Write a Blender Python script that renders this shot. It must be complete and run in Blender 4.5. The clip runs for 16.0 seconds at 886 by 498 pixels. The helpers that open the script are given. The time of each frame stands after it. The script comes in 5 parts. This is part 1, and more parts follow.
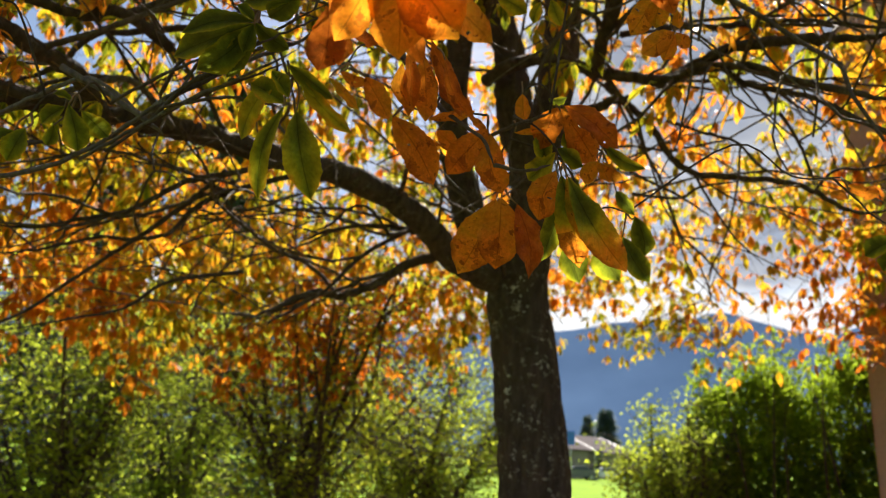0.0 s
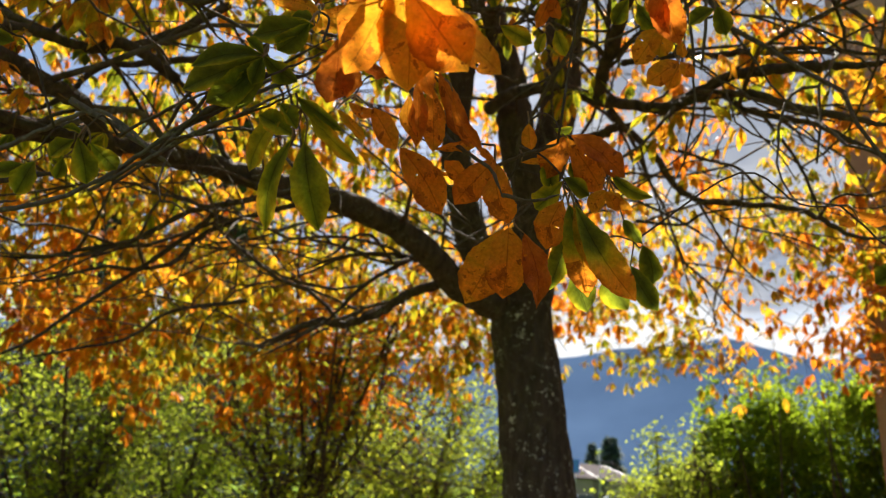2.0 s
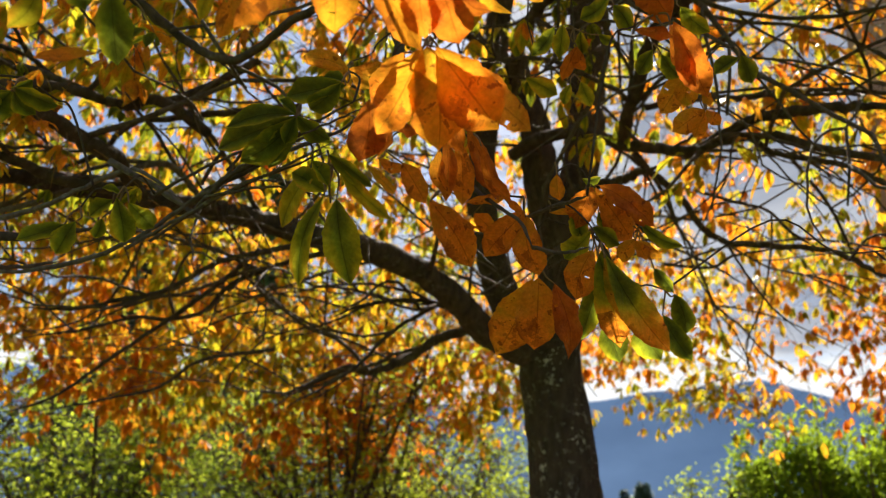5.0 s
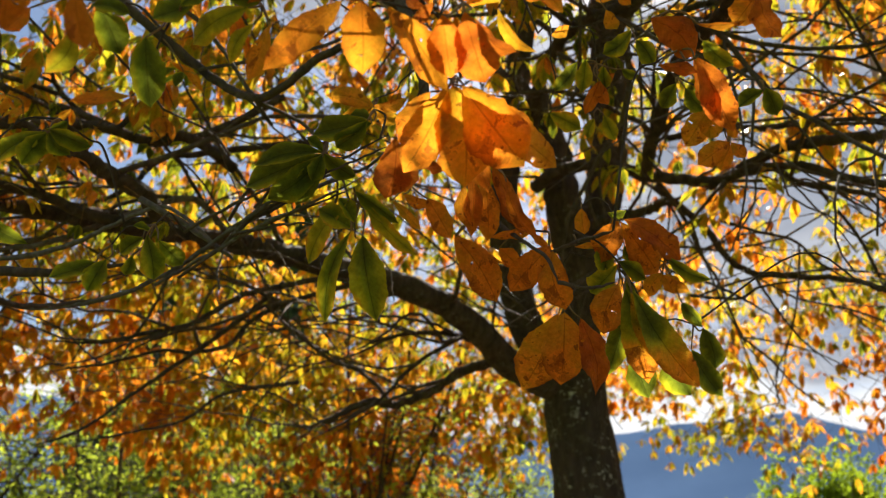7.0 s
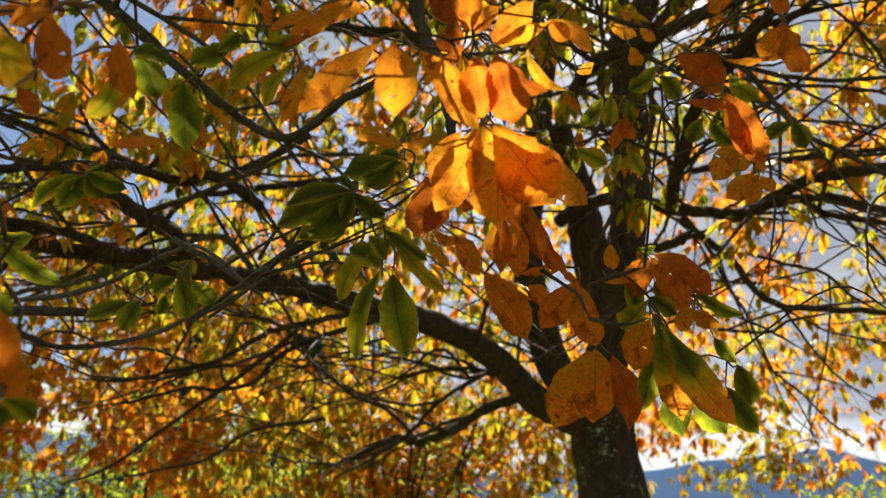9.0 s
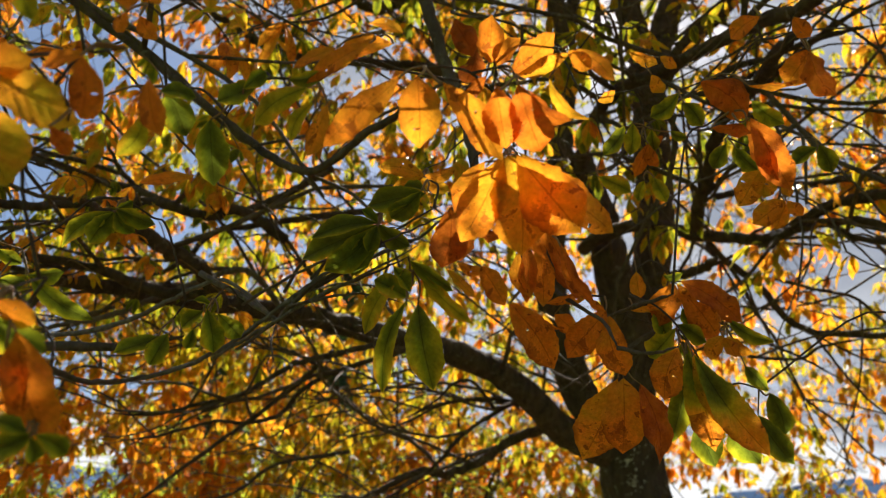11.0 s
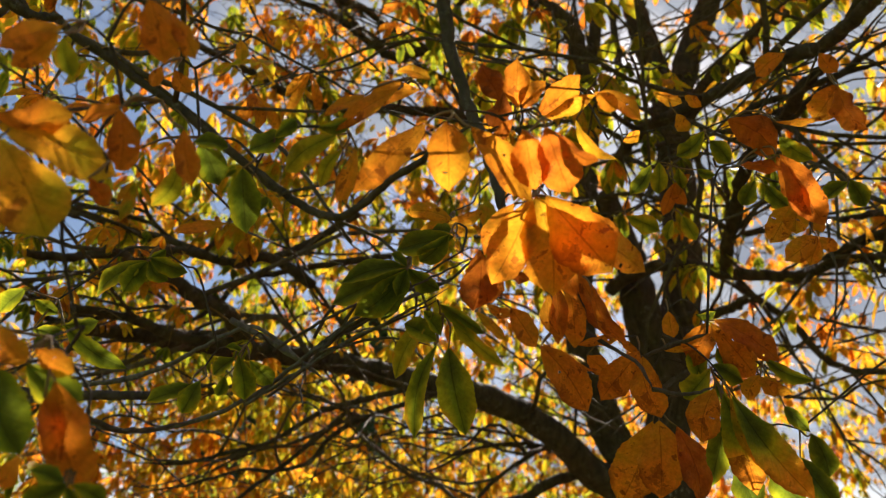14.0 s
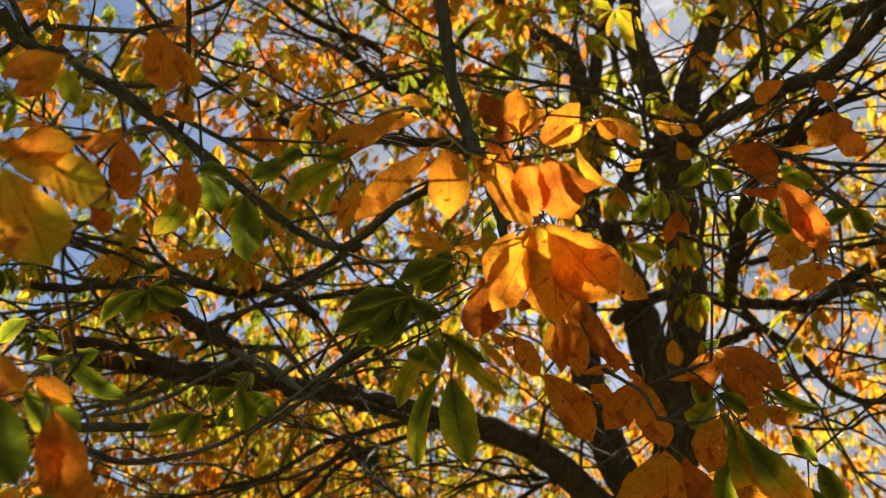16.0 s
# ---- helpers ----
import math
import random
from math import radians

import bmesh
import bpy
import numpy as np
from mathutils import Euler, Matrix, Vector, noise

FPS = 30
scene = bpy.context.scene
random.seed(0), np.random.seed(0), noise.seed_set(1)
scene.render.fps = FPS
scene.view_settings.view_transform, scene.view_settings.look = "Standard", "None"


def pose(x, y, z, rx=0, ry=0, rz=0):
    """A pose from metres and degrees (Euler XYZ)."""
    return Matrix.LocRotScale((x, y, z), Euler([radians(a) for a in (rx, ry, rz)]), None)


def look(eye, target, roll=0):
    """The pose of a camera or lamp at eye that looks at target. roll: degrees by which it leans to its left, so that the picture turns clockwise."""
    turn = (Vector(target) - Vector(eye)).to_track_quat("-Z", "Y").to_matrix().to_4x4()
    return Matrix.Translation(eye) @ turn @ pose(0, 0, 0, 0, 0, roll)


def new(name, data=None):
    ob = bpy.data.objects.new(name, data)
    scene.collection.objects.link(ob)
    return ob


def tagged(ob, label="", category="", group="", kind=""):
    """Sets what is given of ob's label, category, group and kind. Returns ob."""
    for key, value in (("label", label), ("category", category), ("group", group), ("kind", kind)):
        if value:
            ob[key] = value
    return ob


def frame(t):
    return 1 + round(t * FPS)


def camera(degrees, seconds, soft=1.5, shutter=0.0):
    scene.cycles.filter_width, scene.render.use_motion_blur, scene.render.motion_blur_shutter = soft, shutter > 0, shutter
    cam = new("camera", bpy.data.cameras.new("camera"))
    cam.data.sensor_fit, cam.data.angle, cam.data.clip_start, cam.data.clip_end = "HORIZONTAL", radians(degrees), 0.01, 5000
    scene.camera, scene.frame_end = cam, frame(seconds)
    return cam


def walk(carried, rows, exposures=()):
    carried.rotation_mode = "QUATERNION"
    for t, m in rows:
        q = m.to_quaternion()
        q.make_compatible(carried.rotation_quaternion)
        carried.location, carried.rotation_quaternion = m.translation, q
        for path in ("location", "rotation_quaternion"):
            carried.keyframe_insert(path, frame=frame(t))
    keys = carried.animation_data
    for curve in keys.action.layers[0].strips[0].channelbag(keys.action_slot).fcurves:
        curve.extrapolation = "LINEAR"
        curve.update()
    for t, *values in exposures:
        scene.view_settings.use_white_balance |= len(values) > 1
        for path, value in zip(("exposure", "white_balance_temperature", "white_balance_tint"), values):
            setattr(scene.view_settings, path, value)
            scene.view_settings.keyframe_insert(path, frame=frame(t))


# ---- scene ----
cam = camera(60.7, 16.0, soft=1.1)
cam.data.dof.use_dof = True
cam.data.dof.focus_distance = 1.08
cam.data.dof.aperture_fstop = 5.6
PATH = [
    (0.0, pose(-0.0000, 0.0000, 1.6000, 105.418, -2.699, -0.744)),
    (0.5, pose(-0.0013, 0.0011, 1.6025, 105.905, -2.684, -0.762)),
    (1.0, pose(-0.0037, 0.0022, 1.6044, 106.365, -2.654, -0.762)),
    (1.5, pose(-0.0066, 0.0026, 1.6051, 106.880, -2.507, -0.664)),
    (2.0, pose(-0.0087, 0.0022, 1.6049, 107.447, -2.419, -0.517)),
    (2.5, pose(-0.0098, 0.0012, 1.6050, 108.014, -2.331, -0.292)),
    (3.0, pose(-0.0105, -0.0001, 1.6065, 108.592, -2.327, 0.009)),
    (3.5, pose(-0.0116, -0.0021, 1.6092, 109.104, -2.330, 0.352)),
    (4.0, pose(-0.0144, -0.0047, 1.6131, 109.603, -2.291, 0.722)),
    (6.5, pose(-0.0182, -0.0076, 1.6173, 112.329, -2.554, 2.812)),
    (7.0, pose(-0.0210, -0.0096, 1.6202, 112.911, -2.657, 3.204)),
    (7.5, pose(-0.0228, -0.0105, 1.6214, 113.501, -2.739, 3.598)),
    (8.0, pose(-0.0245, -0.0112, 1.6217, 114.197, -2.782, 4.087)),
    (8.5, pose(-0.0270, -0.0120, 1.6220, 114.841, -2.798, 4.512)),
    (9.0, pose(-0.0311, -0.0128, 1.6227, 115.444, -2.872, 4.936)),
    (11.5, pose(-0.0362, -0.0135, 1.6240, 118.114, -2.838, 7.323)),
    (12.0, pose(-0.0399, -0.0145, 1.6251, 118.611, -2.821, 7.790)),
    (12.5, pose(-0.0409, -0.0156, 1.6253, 119.102, -2.777, 8.234)),
    (13.0, pose(-0.0404, -0.0161, 1.6244, 119.670, -2.829, 8.561)),
    (13.5, pose(-0.0397, -0.0153, 1.6233, 120.228, -2.793, 8.844)),
    (14.0, pose(-0.0393, -0.0136, 1.6226, 120.782, -2.833, 9.050)),
    (14.5, pose(-0.0389, -0.0115, 1.6223, 121.365, -2.797, 9.211)),
    (15.0, pose(-0.0385, -0.0101, 1.6221, 122.003, -2.765, 9.337)),
    (15.5, pose(-0.0379, -0.0097, 1.6214, 122.570, -2.743, 9.414)),
    (16.0, pose(-0.0370, -0.0102, 1.6204, 123.108, -2.792, 9.436)),
]
walk(cam, PATH, [(0.0, 1.62), (4.0, 1.60), (9.0, 1.54), (16.0, 1.50)])

# ---- world and sun ----
SUN_AZ, SUN_EL = 15.0, 49.0  # degrees: east of the y axis, above the horizon
world = bpy.data.worlds.new("sky")
scene.world = world
world.use_nodes = True
wt = world.node_tree
wt.nodes.clear()


def wn(kind, **props):
    n = wt.nodes.new(kind)
    for k, v in props.items():
        if k == "ins":
            for i, val in v.items():
                n.inputs[i].default_value = val
    return n


sky = wt.nodes.new("ShaderNodeTexSky")
sky.sky_type = "NISHITA"
sky.sun_disc = False
sky.sun_elevation = radians(SUN_EL)
sky.sun_rotation = radians(SUN_AZ)
sky_gain = wn("ShaderNodeVectorMath")
sky_gain.operation = "SCALE"
sky_gain.inputs[3].default_value = 0.042
wt.links.new(sky.outputs[0], sky_gain.inputs[0])
coord = wt.nodes.new("ShaderNodeTexCoord")
stretch = wt.nodes.new("ShaderNodeMapping")
stretch.inputs["Scale"].default_value = (1.0, 1.0, 2.6)
wt.links.new(coord.outputs["Generated"], stretch.inputs[0])
puffs = wn("ShaderNodeTexNoise", ins={"Scale": 2.6, "Detail": 7.0, "Roughness": 0.58, "Distortion": 0.4})
wt.links.new(stretch.outputs[0], puffs.inputs["Vector"])
cover = wt.nodes.new("ShaderNodeValToRGB")
cover.color_ramp.elements[0].position = 0.40
cover.color_ramp.elements[1].position = 0.56
aside = wt.nodes.new("ShaderNodeSeparateXYZ")
wt.links.new(coord.outputs["Generated"], aside.inputs[0])
broken = wt.nodes.new("ShaderNodeMath")
broken.operation = "MULTIPLY_ADD"
broken.inputs[1].default_value = 0.22
wt.links.new(aside.outputs["X"], broken.inputs[0])
wt.links.new(puffs.outputs["Fac"], broken.inputs[2])
wt.links.new(broken.outputs[0], cover.inputs[0])
shade = wn("ShaderNodeTexNoise", ins={"Scale": 4.5, "Detail": 5.0, "Roughness": 0.55})
wt.links.new(stretch.outputs[0], shade.inputs["Vector"])
grey = wt.nodes.new("ShaderNodeValToRGB")
grey.color_ramp.elements[0].position, grey.color_ramp.elements[0].color = 0.36, (0.105, 0.117, 0.145, 1)
grey.color_ramp.elements[1].position, grey.color_ramp.elements[1].color = 0.62, (0.185, 0.195, 0.215, 1)
wt.links.new(shade.outputs["Fac"], grey.inputs[0])
# the cloud bank brightens down to the ridge
parts = wt.nodes.new("ShaderNodeSeparateXYZ")
wt.links.new(coord.outputs["Generated"], parts.inputs[0])
low = wt.nodes.new("ShaderNodeMapRange")
for i, val in enumerate((0.195, 0.24, 1.0, 0.0)):
    low.inputs[i + 1].default_value = val
ragged = wt.nodes.new("ShaderNodeMath")
ragged.operation = "MULTIPLY_ADD"
ragged.inputs[1].default_value = -0.16
wt.links.new(shade.outputs["Fac"], ragged.inputs[0])
lift = wt.nodes.new("ShaderNodeMath")
lift.operation = "ADD"
lift.inputs[1].default_value = 0.08
wt.links.new(parts.outputs["Z"], lift.inputs[0])
wt.links.new(lift.outputs[0], ragged.inputs[2])
wt.links.new(ragged.outputs[0], low.inputs[0])
bank = wt.nodes.new("ShaderNodeMix")
bank.data_type = "RGBA"
bank.inputs["B"].default_value = (0.345, 0.35, 0.355, 1)
wt.links.new(low.outputs[0], bank.inputs["Factor"])
wt.links.new(grey.outputs[0], bank.inputs["A"])
fill = wt.nodes.new("ShaderNodeMath")
fill.operation = "MAXIMUM"
wt.links.new(cover.outputs[0], fill.inputs[0])
wt.links.new(low.outputs[0], fill.inputs[1])
sky_mix = wt.nodes.new("ShaderNodeMix")
sky_mix.data_type = "RGBA"
wt.links.new(fill.outputs[0], sky_mix.inputs["Factor"])
wt.links.new(sky_gain.outputs[0], sky_mix.inputs["A"])
wt.links.new(bank.outputs["Result"], sky_mix.inputs["B"])
back = wt.nodes.new("ShaderNodeBackground")
back.inputs["Strength"].default_value = 1.06
wt.links.new(sky_mix.outputs["Result"], back.inputs[0])
out = wt.nodes.new("ShaderNodeOutputWorld")
wt.links.new(back.outputs[0], out.inputs[0])

sun_data = bpy.data.lights.new("sun", "SUN")
sun_data.energy = 4.7
sun_data.angle = radians(0.55)
sun_data.color = (1.0, 0.94, 0.84)
sun = new("sun", sun_data)
az, el = radians(SUN_AZ), radians(SUN_EL)
sun.matrix_world = look((20 * math.sin(az) * math.cos(el), 20 * math.cos(az) * math.cos(el), 20 * math.sin(el)), (0, 0, 0))


# ---- materials ----
class Nodes:
    """A node material under construction."""

    def __init__(self, name):
        self.mat = bpy.data.materials.new(name)
        self.mat.use_nodes = True
        self.tree = self.mat.node_tree
        self.tree.nodes.clear()
        self.out = self.tree.nodes.new("ShaderNodeOutputMaterial")

    def add(self, kind, **ins):
        n = self.tree.nodes.new(kind)
        for k, v in ins.items():
            self.put(n, k, v)
        return n

    def put(self, n, key, v):
        key = key.replace("_", " ") if key not in n.inputs else key
        if hasattr(v, "is_output"):
            self.tree.links.new(v, n.inputs[key])
        else:
            n.inputs[key].default_value = v

    def math(self, op, a, b=0.0, clamp=False):
        n = self.tree.nodes.new("ShaderNodeMath")
        n.operation, n.use_clamp = op, clamp
        for i, v in ((0, a), (1, b)):
            if hasattr(v, "is_output"):
                self.tree.links.new(v, n.inputs[i])
            else:
                n.inputs[i].default_value = v
        return n.outputs[0]

    def ramp(self, fac, stops):
        n = self.tree.nodes.new("ShaderNodeValToRGB")
        e = n.color_ramp.elements
        e[0].position, e[0].color = stops[0][0], (*stops[0][1], 1)
        e[1].position, e[1].color = stops[-1][0], (*stops[-1][1], 1)
        for p, c in stops[1:-1]:
            e.new(p).color = (*c, 1)
        self.tree.links.new(fac, n.inputs[0])
        return n.outputs[0]

    def mix(self, fac, a, b, blend="MIX"):
        n = self.tree.nodes.new("ShaderNodeMix")
        n.data_type, n.blend_type = "RGBA", blend
        for k, v in (("Factor", fac), ("A", a), ("B", b)):
            if hasattr(v, "is_output"):
                self.tree.links.new(v, n.inputs[k])
            else:
                n.inputs[k].default_value = v if k == "Factor" else (*v, 1)
        return n.outputs["Result"]

    def noise(self, scale, detail=4.0, vec=None, rough=0.55):
        n = self.add("ShaderNodeTexNoise", Scale=scale, Detail=detail, Roughness=rough)
        if vec is not None:
            self.tree.links.new(vec, n.inputs["Vector"])
        return n.outputs["Fac"]

    def coords(self, kind="Object"):
        return self.tree.nodes.new("ShaderNodeTexCoord").outputs[kind]

    def bump(self, height, strength=0.4, distance=0.01):
        return self.add("ShaderNodeBump", Height=height, Strength=strength, Distance=distance).outputs[0]

    def surface(self, color, rough=0.8, normal=None, metallic=0.0, spec=0.4):
        n = self.add("ShaderNodeBsdfPrincipled", Base_Color=color if hasattr(color, "is_output") else (*color, 1), Roughness=rough, Metallic=metallic)
        n.inputs["Specular IOR Level"].default_value = spec
        if normal is not None:
            self.tree.links.new(normal, n.inputs["Normal"])
        return n.outputs[0]

    def done(self, shader):
        self.tree.links.new(shader, self.out.inputs[0])
        return self.mat


def leaf_material(name, stops, through_light=0.5, spots=True, rough=0.42):
    """Thin leaf: gloss and colour on top, light coming through; the tint runs from green to rust."""
    m = Nodes(name)
    tint = m.add("ShaderNodeAttribute")
    tint.attribute_name = "tint"
    uv = m.tree.nodes.new("ShaderNodeUVMap").outputs[0]
    sep = m.add("ShaderNodeSeparateXYZ")
    m.tree.links.new(uv, sep.inputs[0])
    u, v = sep.outputs["X"], sep.outputs["Y"]
    side = m.math("ABSOLUTE", m.math("SUBTRACT", v, 0.5))
    where = m.coords("Object")
    patch = m.math("MULTIPLY", m.math("SUBTRACT", m.noise(22.0, 3.0, where), 0.5), 0.75)
    t = m.math("ADD", tint.outputs["Fac"], patch)
    t = m.math("ADD", t, m.math("MULTIPLY", m.math("SUBTRACT", side, 0.22), m.math("MULTIPLY", m.math("SUBTRACT", 0.56, tint.outputs["Fac"]), 2.0, True)))
    color = m.ramp(m.math("DIVIDE", t, 1.25, True), stops)
    veins = m.math("SINE", m.math("MULTIPLY", m.math("ADD", u, m.math("MULTIPLY", m.math("POWER", side, 0.8), -0.5)), 88.0))
    vein = m.math("MULTIPLY", m.math("GREATER_THAN", veins, 0.90), 0.09)
    rib = m.math("MULTIPLY", m.math("LESS_THAN", side, 0.016), 0.40)
    color = m.mix(m.math("MAXIMUM", vein, rib), color, (0.16, 0.05, 0.012), "MULTIPLY") if spots else color
    if spots:
        dots = m.math("MULTIPLY", m.math("GREATER_THAN", m.noise(75.0, 3.0, where), 0.645), 0.75)
        blotch = m.math("MULTIPLY", m.math("GREATER_THAN", m.noise(30.0, 5.0, where, 0.65), 0.61), 0.45)
        old = m.math("GREATER_THAN", tint.outputs["Fac"], 0.5)
        rim = m.ramp(side, [(0.34, (0, 0, 0)), (0.5, (1, 1, 1))])
        rim = m.math("MULTIPLY", rim, m.ramp(m.noise(16.0, 4.0, where, 0.6), [(0.5, (0, 0, 0)), (0.62, (0.8, 0.8, 0.8))]))
        marks = m.math("MAXIMUM", m.math("MAXIMUM", dots, blotch), rim)
        color = m.mix(m.math("MULTIPLY", marks, old), color, (0.13, 0.035, 0.01))
        fine = m.ramp(m.noise(140.0, 4.0, where, 0.7), [(0.3, (0.76, 0.74, 0.7)), (0.7, (1.18, 1.18, 1.15))])
        broad = m.ramp(m.noise(14.0, 3.0, where, 0.6), [(0.32, (0.74, 0.70, 0.64)), (0.66, (1.12, 1.14, 1.1))])
        color = m.mix(1.0, m.mix(1.0, color, fine, "MULTIPLY"), broad, "MULTIPLY")
    bump = m.bump(m.math("ADD", m.math("MULTIPLY", veins, 0.35), m.noise(60.0, 2.0, where)), 0.35, 0.002)
    top = m.surface(color, rough, bump, 0.0, 0.13 if spots else 0.12)
    glow = m.add("ShaderNodeBsdfTranslucent", Color=m.mix(1.0, color, (1.78, 1.74, 1.0), "MULTIPLY"))
    mixed = m.add("ShaderNodeMixShader", Fac=through_light)
    m.tree.links.new(top, mixed.inputs[1])
    m.tree.links.new(glow.outputs[0], mixed.inputs[2])
    return m.done(mixed.outputs[0])


AUTUMN = [(0.0, (0.064, 0.082, 0.014)), (0.18, (0.130, 0.155, 0.016)), (0.34, (0.31, 0.275, 0.020)), (0.46, (0.49, 0.24, 0.024)),
          (0.62, (0.51, 0.165, 0.020)), (0.82, (0.33, 0.082, 0.016)), (1.0, (0.13, 0.04, 0.018))]
GREENS = [(0.0, (0.062, 0.085, 0.024)), (0.3, (0.13, 0.165, 0.032)), (0.6, (0.235, 0.275, 0.038)), (1.0, (0.41, 0.41, 0.05))]
m_leaf = leaf_material("autumn_leaf", AUTUMN, 0.66)
m_green = leaf_material("shrub_leaf", GREENS, 0.74, False, 0.6)
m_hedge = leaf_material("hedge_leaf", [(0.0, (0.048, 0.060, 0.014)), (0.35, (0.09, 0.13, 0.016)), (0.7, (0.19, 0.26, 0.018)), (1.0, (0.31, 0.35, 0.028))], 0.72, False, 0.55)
# needles paler and bluer than their own green: distance haze put into the colour
m_hazed_conifer = leaf_material("hazed_conifer_needles", [(0.0, (0.045, 0.066, 0.066)), (1.0, (0.10, 0.14, 0.125))], 0.15, False, 0.6)


def bark_material(name, dark, light, lichen, scale):
    m = Nodes(name)
    where = m.coords("Object")
    long = m.add("ShaderNodeMapping", Vector=where)
    long.inputs["Scale"].default_value = (1, 1, 0.3)
    n1 = m.noise(scale, 8.0, long.outputs[0], 0.65)
    color = m.ramp(n1, [(0.3, dark), (0.7, light)])
    fleck = m.ramp(m.noise(scale * 1.1, 6.0, where, 0.72), [(0.555, (0, 0, 0)), (0.61, (1, 1, 1))])
    spread = m.ramp(m.noise(scale * 0.33, 4.0, where, 0.6), [(0.45, (0.08, 0.08, 0.08)), (0.66, (1, 1, 1))])
    color = m.mix(m.math("MULTIPLY", m.math("MULTIPLY", fleck, spread), lichen), color, (0.36, 0.34, 0.30))
    return m.done(m.surface(color, 0.85, m.bump(n1, 1.0, 0.02), 0.0, 0.25))


m_bark = bark_material("trunk_bark", (0.019, 0.013, 0.010), (0.072, 0.050, 0.040), 1.0, 26.0)
m_limb = bark_material("limb_bark", (0.026, 0.018, 0.014), (0.095, 0.065, 0.049), 0.25, 32.0)
m_twig = bark_material("twig_bark", (0.040, 0.028, 0.021), (0.135, 0.096, 0.073), 0.25, 45.0)
m_grey = bark_material("grey_twig_bark", (0.055, 0.044, 0.036), (0.19, 0.155, 0.13), 0.4, 60.0)


def speckled(name, a, b, scale, rough=0.8, bump=0.3, metallic=0.0, spec=0.4):
    m = Nodes(name)
    where = m.coords("Object")
    n1, n2 = m.noise(scale, 6.0, where), m.noise(scale * 0.13, 3.0, where)
    color = m.ramp(m.math("ADD", m.math("MULTIPLY", n1, 0.6), m.math("MULTIPLY", n2, 0.4)), [(0.35, a), (0.65, b)])
    return m.done(m.surface(color, rough, m.bump(n1, bump, 0.01) if bump else None, metallic, spec))


m_stalk = speckled("leaf_stalk", (0.10, 0.06, 0.02), (0.20, 0.10, 0.03), 60.0, 0.6, 0.1)


def meadow_material():
    """Lush grass; unseen brown patch added under the crown to warm bounced light."""
    m = Nodes("meadow_grass")
    where = m.coords("Object")
    n1, n2 = m.noise(0.7, 6.0, where), m.noise(0.09, 3.0, where)
    grass = m.ramp(m.math("ADD", m.math("MULTIPLY", n1, 0.6), m.math("MULTIPLY", n2, 0.4)), [(0.35, (0.105, 0.19, 0.004)), (0.65, (0.18, 0.285, 0.006))])
    bounce_brown = m.ramp(m.noise(9.0, 5.0, where), [(0.35, (0.07, 0.055, 0.03)), (0.6, (0.20, 0.11, 0.035))])
    gap = m.add("ShaderNodeVectorMath")
    gap.operation = "DISTANCE"
    m.tree.links.new(where, gap.inputs[0])
    gap.inputs[1].default_value = (0.2, 3.5, 0.0)
    near = m.ramp(m.math("ADD", m.math("DIVIDE", gap.outputs["Value"], 14.0), m.math("MULTIPLY", n1, 0.2)), [(0.55, (1, 1, 1)), (0.75, (0, 0, 0))])
    color = m.mix(near, grass, bounce_brown)
    return m.done(m.surface(color, 0.9, m.bump(n1, 0.2, 0.01), 0.0, 0.08))


m_grass = meadow_material()
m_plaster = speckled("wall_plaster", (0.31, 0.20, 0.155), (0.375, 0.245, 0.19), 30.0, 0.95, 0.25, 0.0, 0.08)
# the blue of this forest is the valley haze, held in the base colour
m_mountain = speckled("hazed_far_forest", (0.065, 0.11, 0.205), (0.085, 0.14, 0.25), 0.004, 1.0, 0.0, 0.0, 0.0)
m_roof = speckled("roof_tiles", (0.052, 0.042, 0.045), (0.082, 0.066, 0.068), 6.0, 0.95, 0.3, 0.0, 0.1)
m_house = speckled("house_plaster", (0.14, 0.122, 0.128), (0.19, 0.168, 0.172), 3.0)
m_white = speckled("white_paint", (0.5, 0.5, 0.5), (0.6, 0.6, 0.6), 8.0, 0.5, 0.1)
m_carwhite = speckled("pale_car_paint", (0.60, 0.64, 0.68), (0.66, 0.70, 0.74), 8.0, 0.25, 0.0, 0.1)
m_cardark = speckled("dark_car_paint", (0.10, 0.10, 0.11), (0.13, 0.13, 0.14), 8.0, 0.25, 0.0, 0.2)
m_glass = speckled("tinted_glass", (0.03, 0.04, 0.05), (0.05, 0.06, 0.07), 5.0, 0.08, 0.0)
m_rubber = speckled("tyre_rubber", (0.015, 0.015, 0.015), (0.03, 0.03, 0.03), 20.0)
m_metal = speckled("galvanised_steel", (0.42, 0.43, 0.44), (0.52, 0.53, 0.54), 15.0, 0.45, 0.1, 0.8)
m_blue = speckled("blue_sign_paint", (0.02, 0.10, 0.50), (0.03, 0.13, 0.58), 10.0, 0.4, 0.0)
m_lamp = speckled("lamp_glass", (0.45, 0.46, 0.46), (0.55, 0.55, 0.55), 10.0, 0.3, 0.0)


